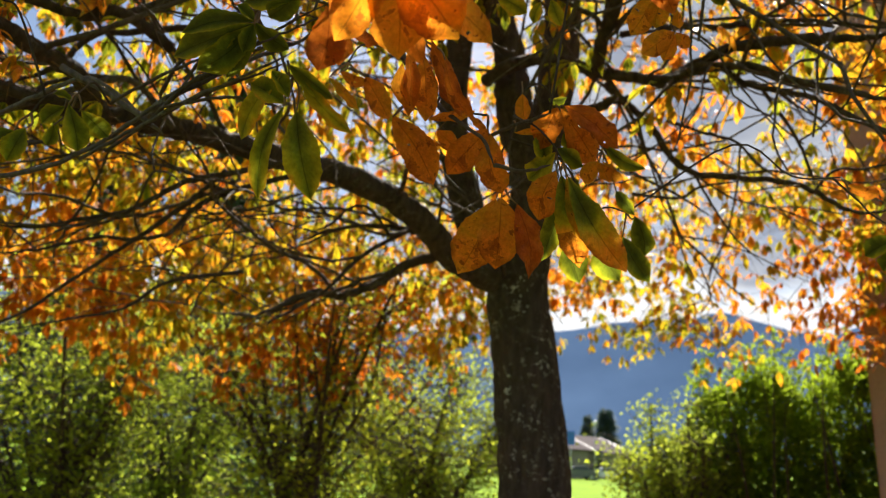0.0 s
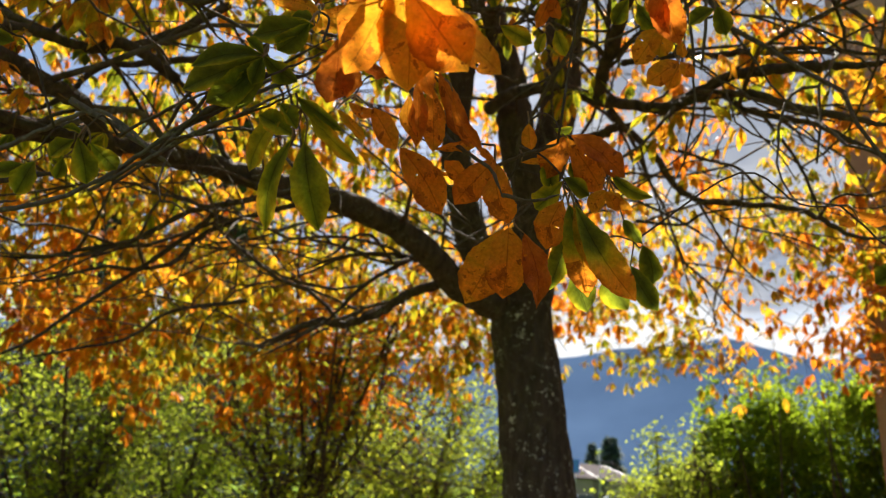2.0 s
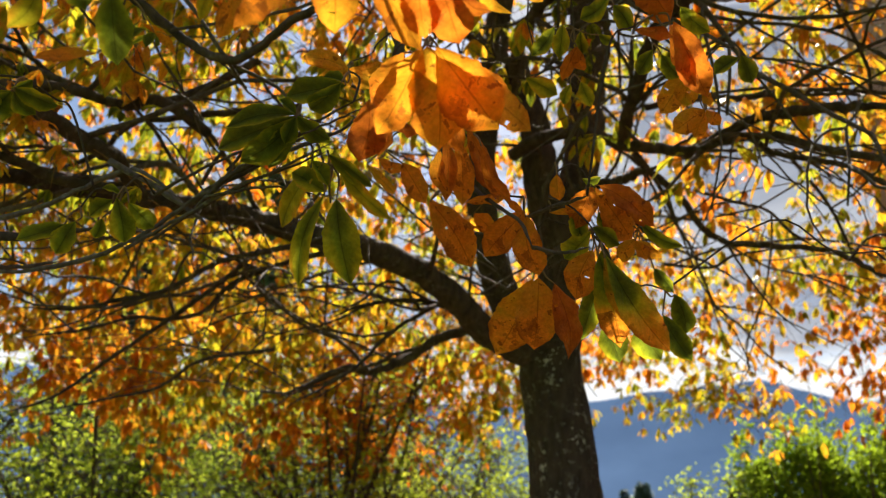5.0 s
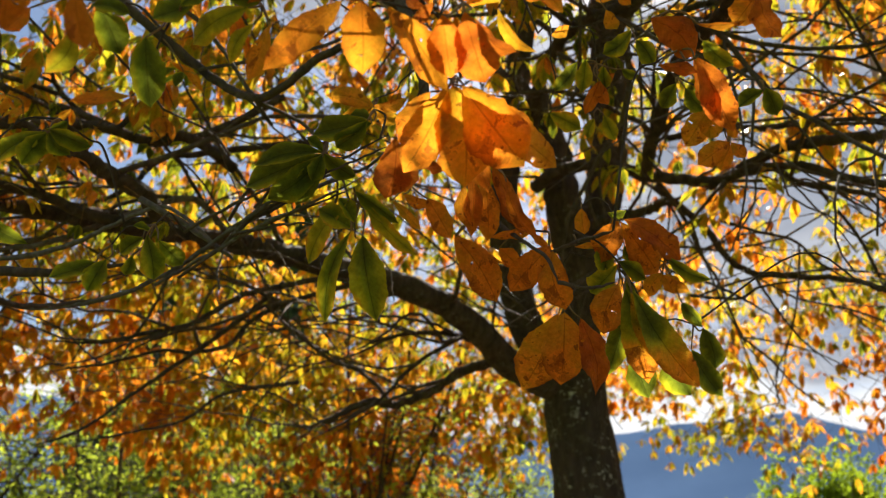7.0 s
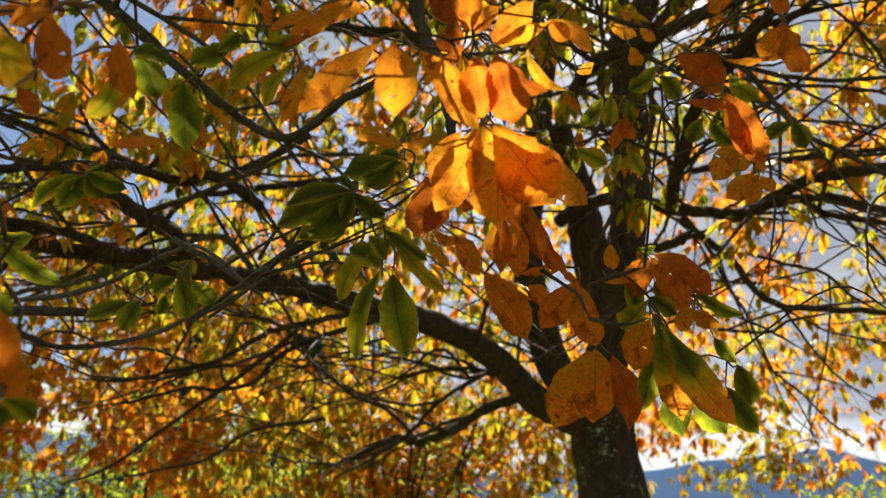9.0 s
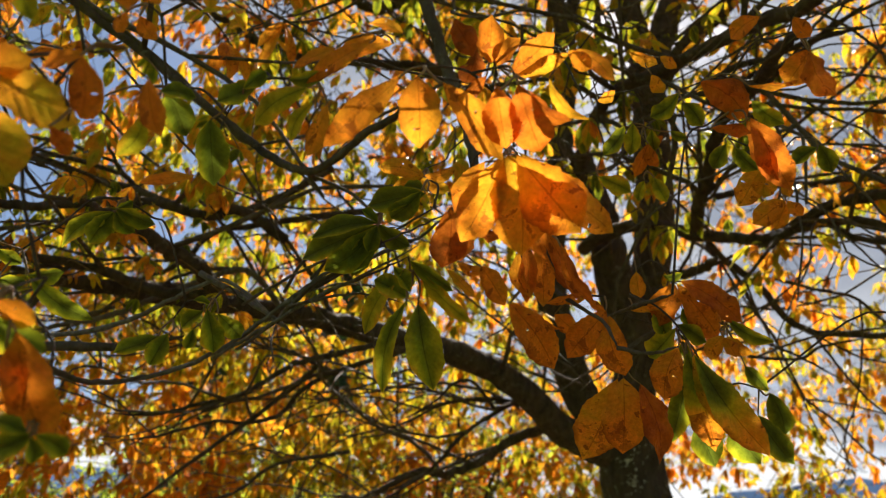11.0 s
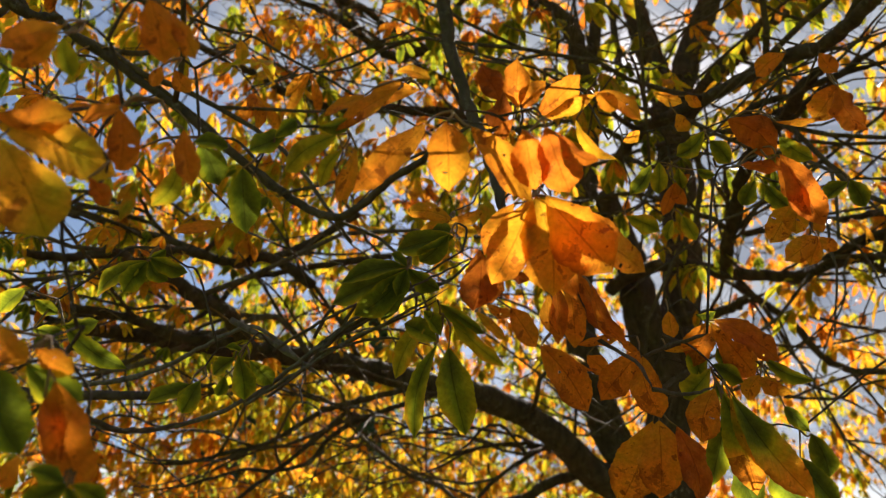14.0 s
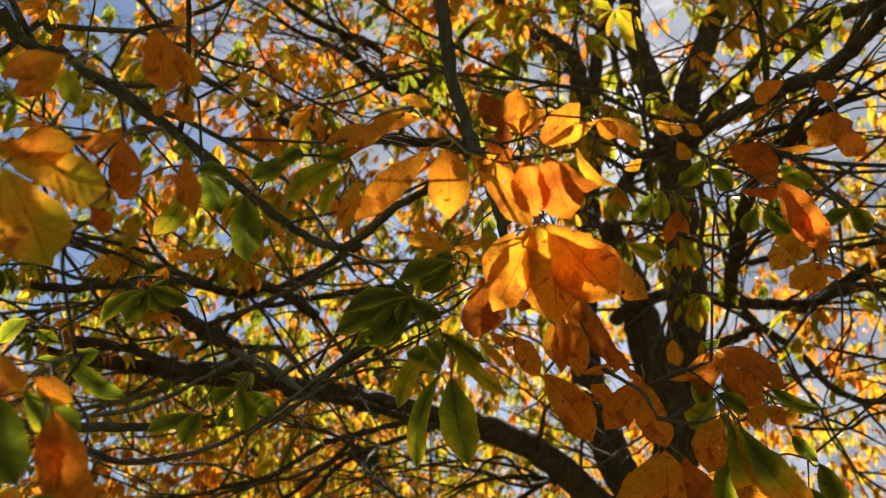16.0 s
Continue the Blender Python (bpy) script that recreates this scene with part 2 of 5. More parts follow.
# ---- mesh tools ----
def mesh_of(name, verts, faces, mat, smooth=True, uv=None, tint=None):
    me = bpy.data.meshes.new(name)
    verts = np.asarray(verts, dtype=np.float64)
    if isinstance(faces, np.ndarray):
        faces = faces.tolist()
    me.from_pydata(verts.tolist(), [], faces)
    me.materials.append(mat)
    if smooth:
        me.polygons.foreach_set("use_smooth", np.ones(len(me.polygons), dtype=bool))
    if uv is not None:
        idx = np.empty(len(me.loops), dtype=np.int32)
        me.loops.foreach_get("vertex_index", idx)
        layer = me.uv_layers.new(name="UVMap")
        layer.data.foreach_set("uv", np.asarray(uv, dtype=np.float32)[idx].ravel())
    if tint is not None:
        att = me.attributes.new("tint", "FLOAT", "POINT")
        att.data.foreach_set("value", np.asarray(tint, dtype=np.float32))
    me.update()
    return me


def part(name, me, parent, label="", kind=""):
    ob = new(name, me)
    ob.parent = parent
    return tagged(ob, label=label, kind=kind)


def thing(name, label, category, place=(0, 0, 0), group="", kind=""):
    ob = new(name)
    ob.location = place
    return tagged(ob, label, category, group, kind)


def box_mesh(name, x0, x1, y0, y1, z0, z1, mat, bevel=0.0):
    bm = bmesh.new()
    bmesh.ops.create_cube(bm, size=1.0)
    for v in bm.verts:
        v.co = Vector((x0 + (v.co.x + 0.5) * (x1 - x0), y0 + (v.co.y + 0.5) * (y1 - y0), z0 + (v.co.z + 0.5) * (z1 - z0)))
    if bevel:
        bmesh.ops.bevel(bm, geom=bm.edges[:], offset=bevel, segments=2, affect="EDGES")
    me = bpy.data.meshes.new(name)
    bm.to_mesh(me)
    bm.free()
    me.materials.append(mat)
    return me


def spline(points, steps):
    """Catmull-Rom through the points; returns places and the run from 0 to 1."""
    p = np.array(points, dtype=float)
    p = np.vstack([2 * p[0] - p[1], p, 2 * p[-1] - p[-2]])
    res = []
    for i in range(1, len(p) - 2):
        for k in range(steps):
            t = k / steps
            a, b, c, d = p[i - 1], p[i], p[i + 1], p[i + 2]
            res.append(0.5 * (2 * b + (c - a) * t + (2 * a - 5 * b + 4 * c - d) * t * t + (3 * b - a - 3 * c + d) * t ** 3))
    res.append(p[-2])
    res = np.array(res)
    return res, np.linspace(0, 1, len(res))


def tube(pts, radii, sides, rough=0.0, rng=None):
    """Verts and faces of a closed tube along the points."""
    pts, radii = np.asarray(pts), np.asarray(radii)
    tang = np.gradient(pts, axis=0)
    tang /= np.linalg.norm(tang, axis=1, keepdims=True) + 1e-9
    ref = np.array([0.31, 0.2, 0.93]) if abs(tang[:, 2]).mean() < 0.8 else np.array([1.0, 0.1, 0.0])
    a = np.cross(tang, ref)
    a /= np.linalg.norm(a, axis=1, keepdims=True) + 1e-9
    b = np.cross(tang, a)
    ang = np.linspace(0, 2 * math.pi, sides, endpoint=False)
    n = len(pts)
    r = np.repeat(radii[:, None], sides, 1)
    if rough:
        ring = pts[:, None, :] + r[..., None] * (np.cos(ang)[None, :, None] * a[:, None, :] + np.sin(ang)[None, :, None] * b[:, None, :])
        knob = np.array([noise.noise(q * k) for k in (9.0,) for q in map(Vector, ring.reshape(-1, 3))]) + 0.6 * np.array([noise.noise((q[0] * 32, q[1] * 32, q[2] * 14)) for q in ring.reshape(-1, 3)])
        r = r * (1 + rough * knob.reshape(n, sides))
    v = pts[:, None, :] + r[..., None] * (np.cos(ang)[None, :, None] * a[:, None, :] + np.sin(ang)[None, :, None] * b[:, None, :])
    v = v.reshape(-1, 3)
    i, k = np.meshgrid(np.arange(n - 1), np.arange(sides), indexing="ij")
    k2 = (k + 1) % sides
    f = np.stack([i * sides + k, i * sides + k2, (i + 1) * sides + k2, (i + 1) * sides + k], -1).reshape(-1, 4).tolist()
    f.append(list(range(sides))[::-1])
    f.append([(n - 1) * sides + j for j in range(sides)])
    return v, f


class Heap:
    """Collects many small pieces for one mesh."""

    def __init__(self):
        self.v, self.f, self.uv, self.tint, self.n = [], [], [], [], 0

    def take(self, v, f, uv=None, tint=None):
        if isinstance(f, np.ndarray):
            f = (f + self.n).tolist()
        else:
            f = [[q + self.n for q in face] for face in f]
        self.v.append(v)
        self.f += f
        self.n += len(v)
        if uv is not None:
            self.uv.append(uv)
            self.tint.append(tint)

    def mesh(self, name, mat, smooth=True):
        return mesh_of(name, np.vstack(self.v), self.f, mat, smooth, np.vstack(self.uv) if self.uv else None, np.concatenate(self.tint) if self.tint else None)


def unit(v):
    return v / (np.linalg.norm(v, axis=-1, keepdims=True) + 1e-12)


def blades(base, tip, width, facing, tint, rng, seg=4, half=1, fold=0.25, bend=0.12, teeth=0.0, widest=0.58, wave=0.0, sweep=0.0):
    """Many leaf blades at once: arrays of bases, tips, widths, facing vectors and tints."""
    base, tip, facing = np.atleast_2d(base), np.atleast_2d(tip), np.atleast_2d(facing)
    n = len(base)
    width, tint = np.broadcast_to(width, n), np.broadcast_to(tint, n)
    run = tip - base
    length = np.linalg.norm(run, axis=1)
    d = unit(run)
    side = unit(np.cross(d, facing))
    up = np.cross(side, d)
    s = np.linspace(0, 1, seg + 1)
    pw = widest / (1 - widest) * 0.80
    prof = (s ** pw) * ((1 - s) ** 0.88)
    prof = prof / max(prof.max(), 1e-6)
    prof[0], prof[-1] = 0.04, 0.02
    v = np.linspace(-1, 1, 2 * half + 1)
    foldn = fold * (0.5 + rng.random(n))
    bendn = bend * rng.uniform(-0.4, 1.5, n)
    curl = rng.uniform(-0.5, 1.0, n) * bend
    phase = rng.random((n, 1, 1)) * 6.28
    S, V = s[None, :, None], v[None, None, :]
    edge = np.ones((1, seg + 1, len(v)))
    if teeth:
        saw = 1 + teeth * np.where(np.arange(seg + 1) % 2 == 0, 1.0, -1.0)
        edge = np.where(np.abs(V) > 0.99, saw[None, :, None], 1.0)
    w = width[:, None, None] * 0.5 * prof[None, :, None] * V * edge
    h = np.abs(w) * foldn[:, None, None] + length[:, None, None] * (bendn[:, None, None] * 4 * S * (1 - S) * 0.5 - curl[:, None, None] * S ** 3)
    if wave:
        h = h + width[:, None, None] * wave * np.sin(S * 11 + phase + 2.2 * V) * np.abs(V)
    p = (base[:, None, None, :] + d[:, None, None, :] * (length[:, None, None] * S)[..., None]
         + side[:, None, None, :] * w[..., None] + up[:, None, None, :] * h[..., None])
    if sweep:
        p = p + side[:, None, None, :] * (length * sweep * rng.normal(0, 1, n))[:, None, None, None] * (4 * S * (1 - S))[..., None]
    cols = len(v)
    i, k = np.meshgrid(np.arange(seg), np.arange(cols - 1), indexing="ij")
    f1 = np.stack([i * cols + k, i * cols + k + 1, (i + 1) * cols + k + 1, (i + 1) * cols + k], -1).reshape(-1, 4)
    per = (seg + 1) * cols
    f = (f1[None] + (np.arange(n) * per)[:, None, None]).reshape(-1, 4)
    uv = np.broadcast_to(np.stack(np.broadcast_arrays(S[0], V[0] * 0.5 + 0.5), -1)[None], (n, seg + 1, cols, 2)).reshape(-1, 2)
    return p.reshape(-1, 3), f, uv, np.repeat(tint, per)


def fans(hubs, tints, rng, size=0.095, spread=1.0, count=6):
    """Hand-shaped compound leaves: leaflets that fan out from each hub and hang."""
    n = len(hubs)
    heading = rng.random(n) * 2 * math.pi
    tilt = rng.uniform(0.3, 1.2, n)
    b, t, w, fc, ti = [], [], [], [], []
    for j in range(count):
        a = heading + (j - (count - 1) / 2) * (2.1 / (count - 1)) * 1.5 * spread + rng.normal(0, 0.15, n)
        drop = tilt + rng.uniform(-0.1, 0.55, n)
        mid = 1 - 0.38 * abs(j - (count - 1) / 2) / ((count - 1) / 2)
        ln = size * mid * rng.uniform(0.75, 1.25, n)
        dirn = np.stack([np.cos(a) * np.cos(drop), np.sin(a) * np.cos(drop), -np.sin(drop)], -1)
        keep = rng.random(n) > 0.08
        b.append((hubs + dirn * 0.006)[keep])
        t.append((hubs + dirn * ln[:, None])[keep])
        w.append((ln * rng.uniform(0.25, 0.35, n))[keep])
        f = np.stack([np.cos(a) * np.sin(drop), np.sin(a) * np.sin(drop), np.cos(drop)], -1) + rng.normal(0, 0.28, (n, 3))
        fc.append(f[keep])
        ti.append((tints + rng.normal(0, 0.05, n))[keep])
    return np.vstack(b), np.vstack(t), np.concatenate(w), np.vstack(fc), np.concatenate(ti)


# ---- ground, mountains ----
gv, gf = [], []
rings = [0, 6, 14, 25, 40, 60, 90, 140, 250, 500, 1000, 1800, 2600, 4300]
for r in rings:
    for k in range(48):
        a = 2 * math.pi * k / 48
        gv.append((r * math.cos(a), r * math.sin(a), 0.10 * noise.noise((r * math.cos(a) * 0.05, r * math.sin(a) * 0.05, 0)) if 3 < r < 200 else 0.0))
for i in range(len(rings) - 1):
    for k in range(48):
        gf.append([i * 48 + k, i * 48 + (k + 1) % 48, (i + 1) * 48 + (k + 1) % 48, (i + 1) * 48 + k])
tagged(new("ground", mesh_of("ground", gv, gf, m_grass)), "bright green sunlit meadow grass reaching far back", "grass", kind="structure")

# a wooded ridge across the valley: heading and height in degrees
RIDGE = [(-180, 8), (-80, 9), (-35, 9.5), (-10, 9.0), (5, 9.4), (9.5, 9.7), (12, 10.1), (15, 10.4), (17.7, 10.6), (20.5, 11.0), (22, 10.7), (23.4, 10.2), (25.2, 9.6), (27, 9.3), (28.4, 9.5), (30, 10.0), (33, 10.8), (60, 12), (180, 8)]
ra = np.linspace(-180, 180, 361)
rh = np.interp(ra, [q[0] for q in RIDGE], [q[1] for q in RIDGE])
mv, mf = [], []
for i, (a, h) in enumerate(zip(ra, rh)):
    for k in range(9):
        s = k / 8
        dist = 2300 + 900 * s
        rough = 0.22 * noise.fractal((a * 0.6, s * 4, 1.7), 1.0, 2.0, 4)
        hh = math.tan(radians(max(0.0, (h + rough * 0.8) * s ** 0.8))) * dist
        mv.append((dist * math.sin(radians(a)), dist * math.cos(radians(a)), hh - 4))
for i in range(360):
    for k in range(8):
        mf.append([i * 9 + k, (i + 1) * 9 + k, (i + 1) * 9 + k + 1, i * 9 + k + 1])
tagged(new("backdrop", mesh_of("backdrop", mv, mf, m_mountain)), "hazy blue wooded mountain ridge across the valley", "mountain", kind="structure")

# ---- the tree ----
rng = np.random.default_rng(7)
tree = thing("autumn_tree", "spreading buckeye tree with orange, yellow and green autumn leaves", "tree", (0.56, 4.08, 0))
SKELETON = []  # places and radii along all limbs, for the twigs to start from


def limb(points, r0, r1, name="limb", mat=None, sides=10, steps=6, rough=0.10, label=""):
    pts, run = spline(points, steps)
    if name == "twig":
        pts = pts + rng.normal(0, 0.0006, pts.shape)
        rough = 0.3
    if name == "limb":
        pts = pts + rng.normal(0, min(0.004, 0.12 * r0), pts.shape) * np.minimum(1, run * 6)[:, None]
    radii = r0 + (r1 - r0) * run
    if r1 < 0.03:  # thin ends run out to a point
        radii = radii * np.where(run > 0.86, 1 - (run - 0.86) / 0.14 * 0.7, 1.0)
    v, f = tube(pts, radii, sides, rough, rng)
    off = np.array(tree.location)
    part(name, mesh_of(name, v - off, f, mat or (m_bark if name == "trunk" else m_limb)), tree, label)
    SKELETON.extend(zip(pts, radii))
    return pts


# trunk
limb([(0.56, 4.08, -0.1), (0.555, 4.075, 0.35), (0.53, 4.06, 1.46), (0.49, 4.06, 1.88), (0.45, 4.03, 2.23), (0.41, 3.99, 2.47), (0.43, 3.91, 2.76)], 0.205, 0.155, "trunk", sides=44, steps=16, rough=0.045, label="dark trunk bark with pale lichen spots")
# large left limb and the fork that rises from it
limb([(0.38, 3.98, 2.50), (0.20, 3.86, 2.55), (0.03, 3.72, 2.61), (-0.06, 3.57, 2.67), (-0.24, 3.41, 2.77), (-0.49, 3.23, 2.82), (-0.71, 3.05, 2.81), (-0.90, 2.87, 2.80), (-1.07, 2.68, 2.77), (-1.24, 2.49, 2.72), (-1.37, 2.29, 2.66), (-1.49, 2.08, 2.61), (-1.55, 1.89, 2.56), (-1.60, 1.69, 2.52)], 0.085, 0.014)
limb([(-1.13, 2.29, 2.62), (-1.13, 2.17, 2.65), (-1.13, 2.05, 2.66), (-1.17, 1.91, 2.65), (-1.19, 1.78, 2.64), (-1.21, 1.66, 2.62), (-1.24, 1.52, 2.60)], 0.030, 0.018)
# lower left limb
limb([(0.14, 3.92, 2.60), (0.02, 3.89, 2.64), (-0.19, 3.88, 2.57), (-0.36, 3.88, 2.45), (-0.53, 3.85, 2.38), (-0.64, 3.81, 2.39), (-0.82, 3.77, 2.29), (-0.95, 3.73, 2.22)], 0.032, 0.012)
limb([(-0.01, 3.84, 2.72), (-0.16, 3.79, 2.73), (-0.28, 3.74, 2.74), (-0.48, 3.69, 2.71), (-0.60, 3.64, 2.66), (-0.71, 3.60, 2.59)], 0.016, 0.006)
limb([(-0.08, 3.82, 2.78), (-0.19, 3.75, 2.72), (-0.41, 3.70, 2.56), (-0.54, 3.64, 2.39), (-0.69, 3.56, 2.25), (-0.85, 3.46, 2.13)], 0.014, 0.006)
limb([(-0.26, 3.45, 2.61), (-0.34, 3.26, 2.67), (-0.41, 3.11, 2.62), (-0.46, 2.98, 2.51), (-0.50, 2.84, 2.43)], 0.009, 0.004)
# drooping side limbs on the left
limb([(-0.63, 2.92, 2.75), (-0.81, 2.90, 2.69), (-1.04, 2.85, 2.61), (-1.23, 2.82, 2.47), (-1.39, 2.77, 2.41), (-1.51, 2.72, 2.36), (-1.68, 2.62, 2.33)], 0.014, 0.006)
limb([(-0.56, 3.04, 2.76), (-0.83, 3.01, 2.66), (-1.02, 2.99, 2.56), (-1.12, 2.99, 2.44), (-1.24, 2.95, 2.39), (-1.36, 2.90, 2.38), (-1.53, 2.84, 2.31), (-1.73, 2.74, 2.24)], 0.013, 0.005)
limb([(-0.89, 2.88, 2.68), (-1.07, 2.92, 2.52), (-1.31, 2.92, 2.32), (-1.47, 2.92, 2.19), (-1.63, 2.90, 2.05), (-1.79, 2.87, 1.98)], 0.011, 0.005)
limb([(-0.91, 3.39, 2.38), (-1.23, 3.36, 2.31), (-1.42, 3.37, 2.18), (-1.62, 3.34, 2.12), (-1.89, 3.27, 2.04)], 0.010, 0.004)
limb([(-1.15, 2.23, 2.64), (-1.29, 2.11, 2.60), (-1.41, 1.96, 2.61), (-1.53, 1.82, 2.58), (-1.62, 1.68, 2.57)], 0.020, 0.010)
limb([(-0.92, 2.23, 2.85), (-1.04, 2.09, 2.89), (-1.12, 2.02, 2.83), (-1.24, 1.90, 2.81), (-1.37, 1.78, 2.74), (-1.50, 1.66, 2.66), (-1.57, 1.53, 2.63)], 0.020, 0.012)
limb([(-0.79, 2.75, 3.27), (-0.99, 2.62, 3.17), (-1.17, 2.49, 3.06), (-1.27, 2.37, 2.96), (-1.32, 2.30, 2.81), (-1.41, 2.19, 2.67)], 0.016, 0.008)
limb([(-0.84, 2.38, 3.25), (-0.99, 2.33, 3.10), (-1.14, 2.26, 2.98), (-1.24, 2.16, 2.92), (-1.33, 2.03, 2.90), (-1.37, 1.90, 2.92), (-1.39, 1.75, 2.98)], 0.016, 0.007)
limb([(-1.02, 2.60, 2.73), (-1.11, 2.43, 2.82), (-1.19, 2.32, 2.76), (-1.34, 2.21, 2.62), (-1.42, 2.10, 2.51), (-1.52, 1.97, 2.42)], 0.013, 0.008, mat=m_grey)
# the stems above the fork
limb([(0.41, 3.93, 2.71), (0.45, 3.85, 2.94), (0.44, 3.79, 3.11), (0.37, 3.71, 3.30), (0.32, 3.61, 3.51), (0.32, 3.64, 3.56), (0.29, 3.57, 3.72), (0.21, 3.49, 3.89), (0.18, 3.44, 4.01)], 0.115, 0.07, sides=14)
limb([(0.42, 3.92, 3.04), (0.50, 3.86, 3.26), (0.56, 3.79, 3.49), (0.59, 3.65, 3.83), (0.57, 3.46, 4.19), (0.54, 3.27, 4.49)], 0.11, 0.095, sides=14)
limb([(0.56, 3.32, 4.43), (0.50, 3.27, 4.69), (0.43, 3.18, 4.97), (0.39, 3.10, 5.22), (0.39, 2.93, 5.52)], 0.080, 0.055)
limb([(0.56, 3.30, 4.46), (0.65, 3.24, 4.69), (0.74, 3.17, 4.92), (0.84, 3.09, 5.14), (0.95, 2.95, 5.40)], 0.085, 0.055)
limb([(0.58, 3.38, 4.36), (0.73, 3.18, 4.50), (0.86, 3.04, 4.57), (1.01, 2.88, 4.63), (1.20, 2.73, 4.65), (1.37, 2.63, 4.61), (1.57, 2.53, 4.56)], 0.055, 0.030)
limb([(0.30, 3.96, 2.61), (0.16, 3.88, 2.81), (0.09, 3.78, 2.99), (0.03, 3.67, 3.20), (0.02, 3.61, 3.55), (0.07, 3.43, 4.00), (0.11, 3.23, 4.39), (0.09, 3.10, 4.66), (-0.00, 2.98, 4.89), (-0.22, 2.91, 5.06), (-0.40, 2.79, 5.25)], 0.10, 0.035)
limb([(0.12, 3.29, 4.53), (0.15, 3.19, 4.83), (0.21, 3.07, 5.11), (0.30, 2.97, 5.37)], 0.045, 0.03)
limb([(0.10, 3.28, 4.83), (0.05, 3.26, 5.05), (-0.15, 3.41, 5.08), (-0.37, 3.52, 5.14)], 0.015, 0.008)
limb([(0.30, 3.28, 4.67), (0.29, 3.22, 4.98), (0.26, 3.14, 5.28), (0.23, 3.04, 5.58)], 0.025, 0.014)
limb([(0.14, 3.60, 4.12), (-0.17, 3.46, 4.28), (-0.41, 3.28, 4.44), (-0.58, 3.05, 4.63), (-0.75, 2.93, 4.67), (-0.93, 2.90, 4.62), (-1.15, 2.70, 4.70), (-1.30, 2.58, 4.71), (-1.52, 2.40, 4.72)], 0.035, 0.016)
limb([(-0.40, 3.18, 4.32), (-0.63, 3.05, 4.33), (-0.91, 2.93, 4.27), (-1.20, 2.79, 4.19), (-1.36, 2.64, 4.16), (-1.47, 2.48, 4.15), (-1.58, 2.32, 4.12), (-1.69, 2.15, 4.10), (-1.79, 1.93, 4.09)], 0.030, 0.014)
limb([(-0.36, 2.79, 5.00), (-0.55, 2.80, 4.90), (-0.69, 2.94, 4.68), (-0.58, 3.12, 4.45), (-0.53, 3.27, 4.20)], 0.020, 0.012)
limb([(-0.68, 2.97, 4.66), (-0.91, 2.76, 4.69), (-1.05, 2.59, 4.69), (-1.25, 2.42, 4.66), (-1.41, 2.20, 4.66)], 0.026, 0.014)
# the near bough that sweeps up to the side
limb([(0.12, 2.71, 3.30), (0.13, 2.51, 3.36), (0.17, 2.32, 3.40), (0.24, 2.15, 3.39), (0.34, 2.01, 3.34), (0.46, 1.86, 3.29), (0.57, 1.69, 3.23), (0.64, 1.55, 3.15), (0.67, 1.41, 3.09), (0.68, 1.26, 3.03), (0.677, 1.114, 2.975)], 0.025, 0.016)
limb([(0.17, 2.05, 3.20), (0.22, 1.91, 3.04), (0.19, 1.79, 2.86), (0.13, 1.66, 2.72)], 0.008, 0.004)
limb([(0.24, 2.07, 3.16), (0.31, 1.96, 3.12), (0.38, 1.87, 3.06), (0.42, 1.79, 2.98)], 0.008, 0.004)
# boughs to the right
limb([(0.18, 3.53, 3.48), (0.26, 3.41, 3.49), (0.38, 3.30, 3.48), (0.56, 3.20, 3.42), (0.68, 3.12, 3.33), (0.83, 3.02, 3.26), (0.94, 2.91, 3.20), (1.02, 2.77, 3.21), (1.10, 2.63, 3.20), (1.25, 2.48, 3.15), (1.38, 2.34, 3.08), (1.48, 2.19, 3.01)], 0.036, 0.017)
limb([(0.92, 2.87, 3.18), (1.01, 2.75, 3.16), (1.08, 2.64, 3.12), (1.13, 2.54, 3.07), (1.22, 2.45, 2.97), (1.31, 2.35, 2.89), (1.45, 2.22, 2.78)], 0.016, 0.014)
limb([(1.09, 2.70, 3.15), (1.14, 2.64, 3.05), (1.26, 2.53, 2.96), (1.31, 2.44, 2.89), (1.38, 2.36, 2.79), (1.48, 2.26, 2.66)], 0.012, 0.010)
limb([(0.79, 3.16, 3.56), (0.96, 3.00, 3.51), (1.12, 2.84, 3.42), (1.20, 2.70, 3.36), (1.33, 2.54, 3.27), (1.56, 2.34, 3.13)], 0.018, 0.011)
limb([(0.60, 2.82, 3.20), (0.60, 2.63, 3.25), (0.62, 2.39, 3.35), (0.63, 2.22, 3.35), (0.69, 2.04, 3.33), (0.70, 1.88, 3.30), (0.73, 1.72, 3.25)], 0.028, 0.020)
limb([(0.65, 2.29, 3.42), (0.70, 2.14, 3.42), (0.76, 2.03, 3.36), (0.81, 1.89, 3.34), (0.90, 1.72, 3.32)], 0.014, 0.010)
limb([(0.56, 2.18, 3.42), (0.63, 2.08, 3.42), (0.71, 2.01, 3.38), (0.75, 1.93, 3.35), (0.84, 1.84, 3.32), (0.91, 1.76, 3.27)], 0.014, 0.007)
limb([(0.76, 3.37, 3.41), (0.84, 3.34, 3.31), (0.96, 3.31, 3.17), (1.05, 3.29, 3.00), (1.15, 3.24, 2.91), (1.30, 3.14, 2.86), (1.47, 3.02, 2.80), (1.55, 2.94, 2.72), (1.64, 2.87, 2.63), (1.76, 2.73, 2.60)], 0.020, 0.009)
limb([(0.47, 3.50, 3.26), (0.57, 3.41, 3.26), (0.71, 3.31, 3.25), (0.77, 3.21, 3.27)], 0.030, 0.022)
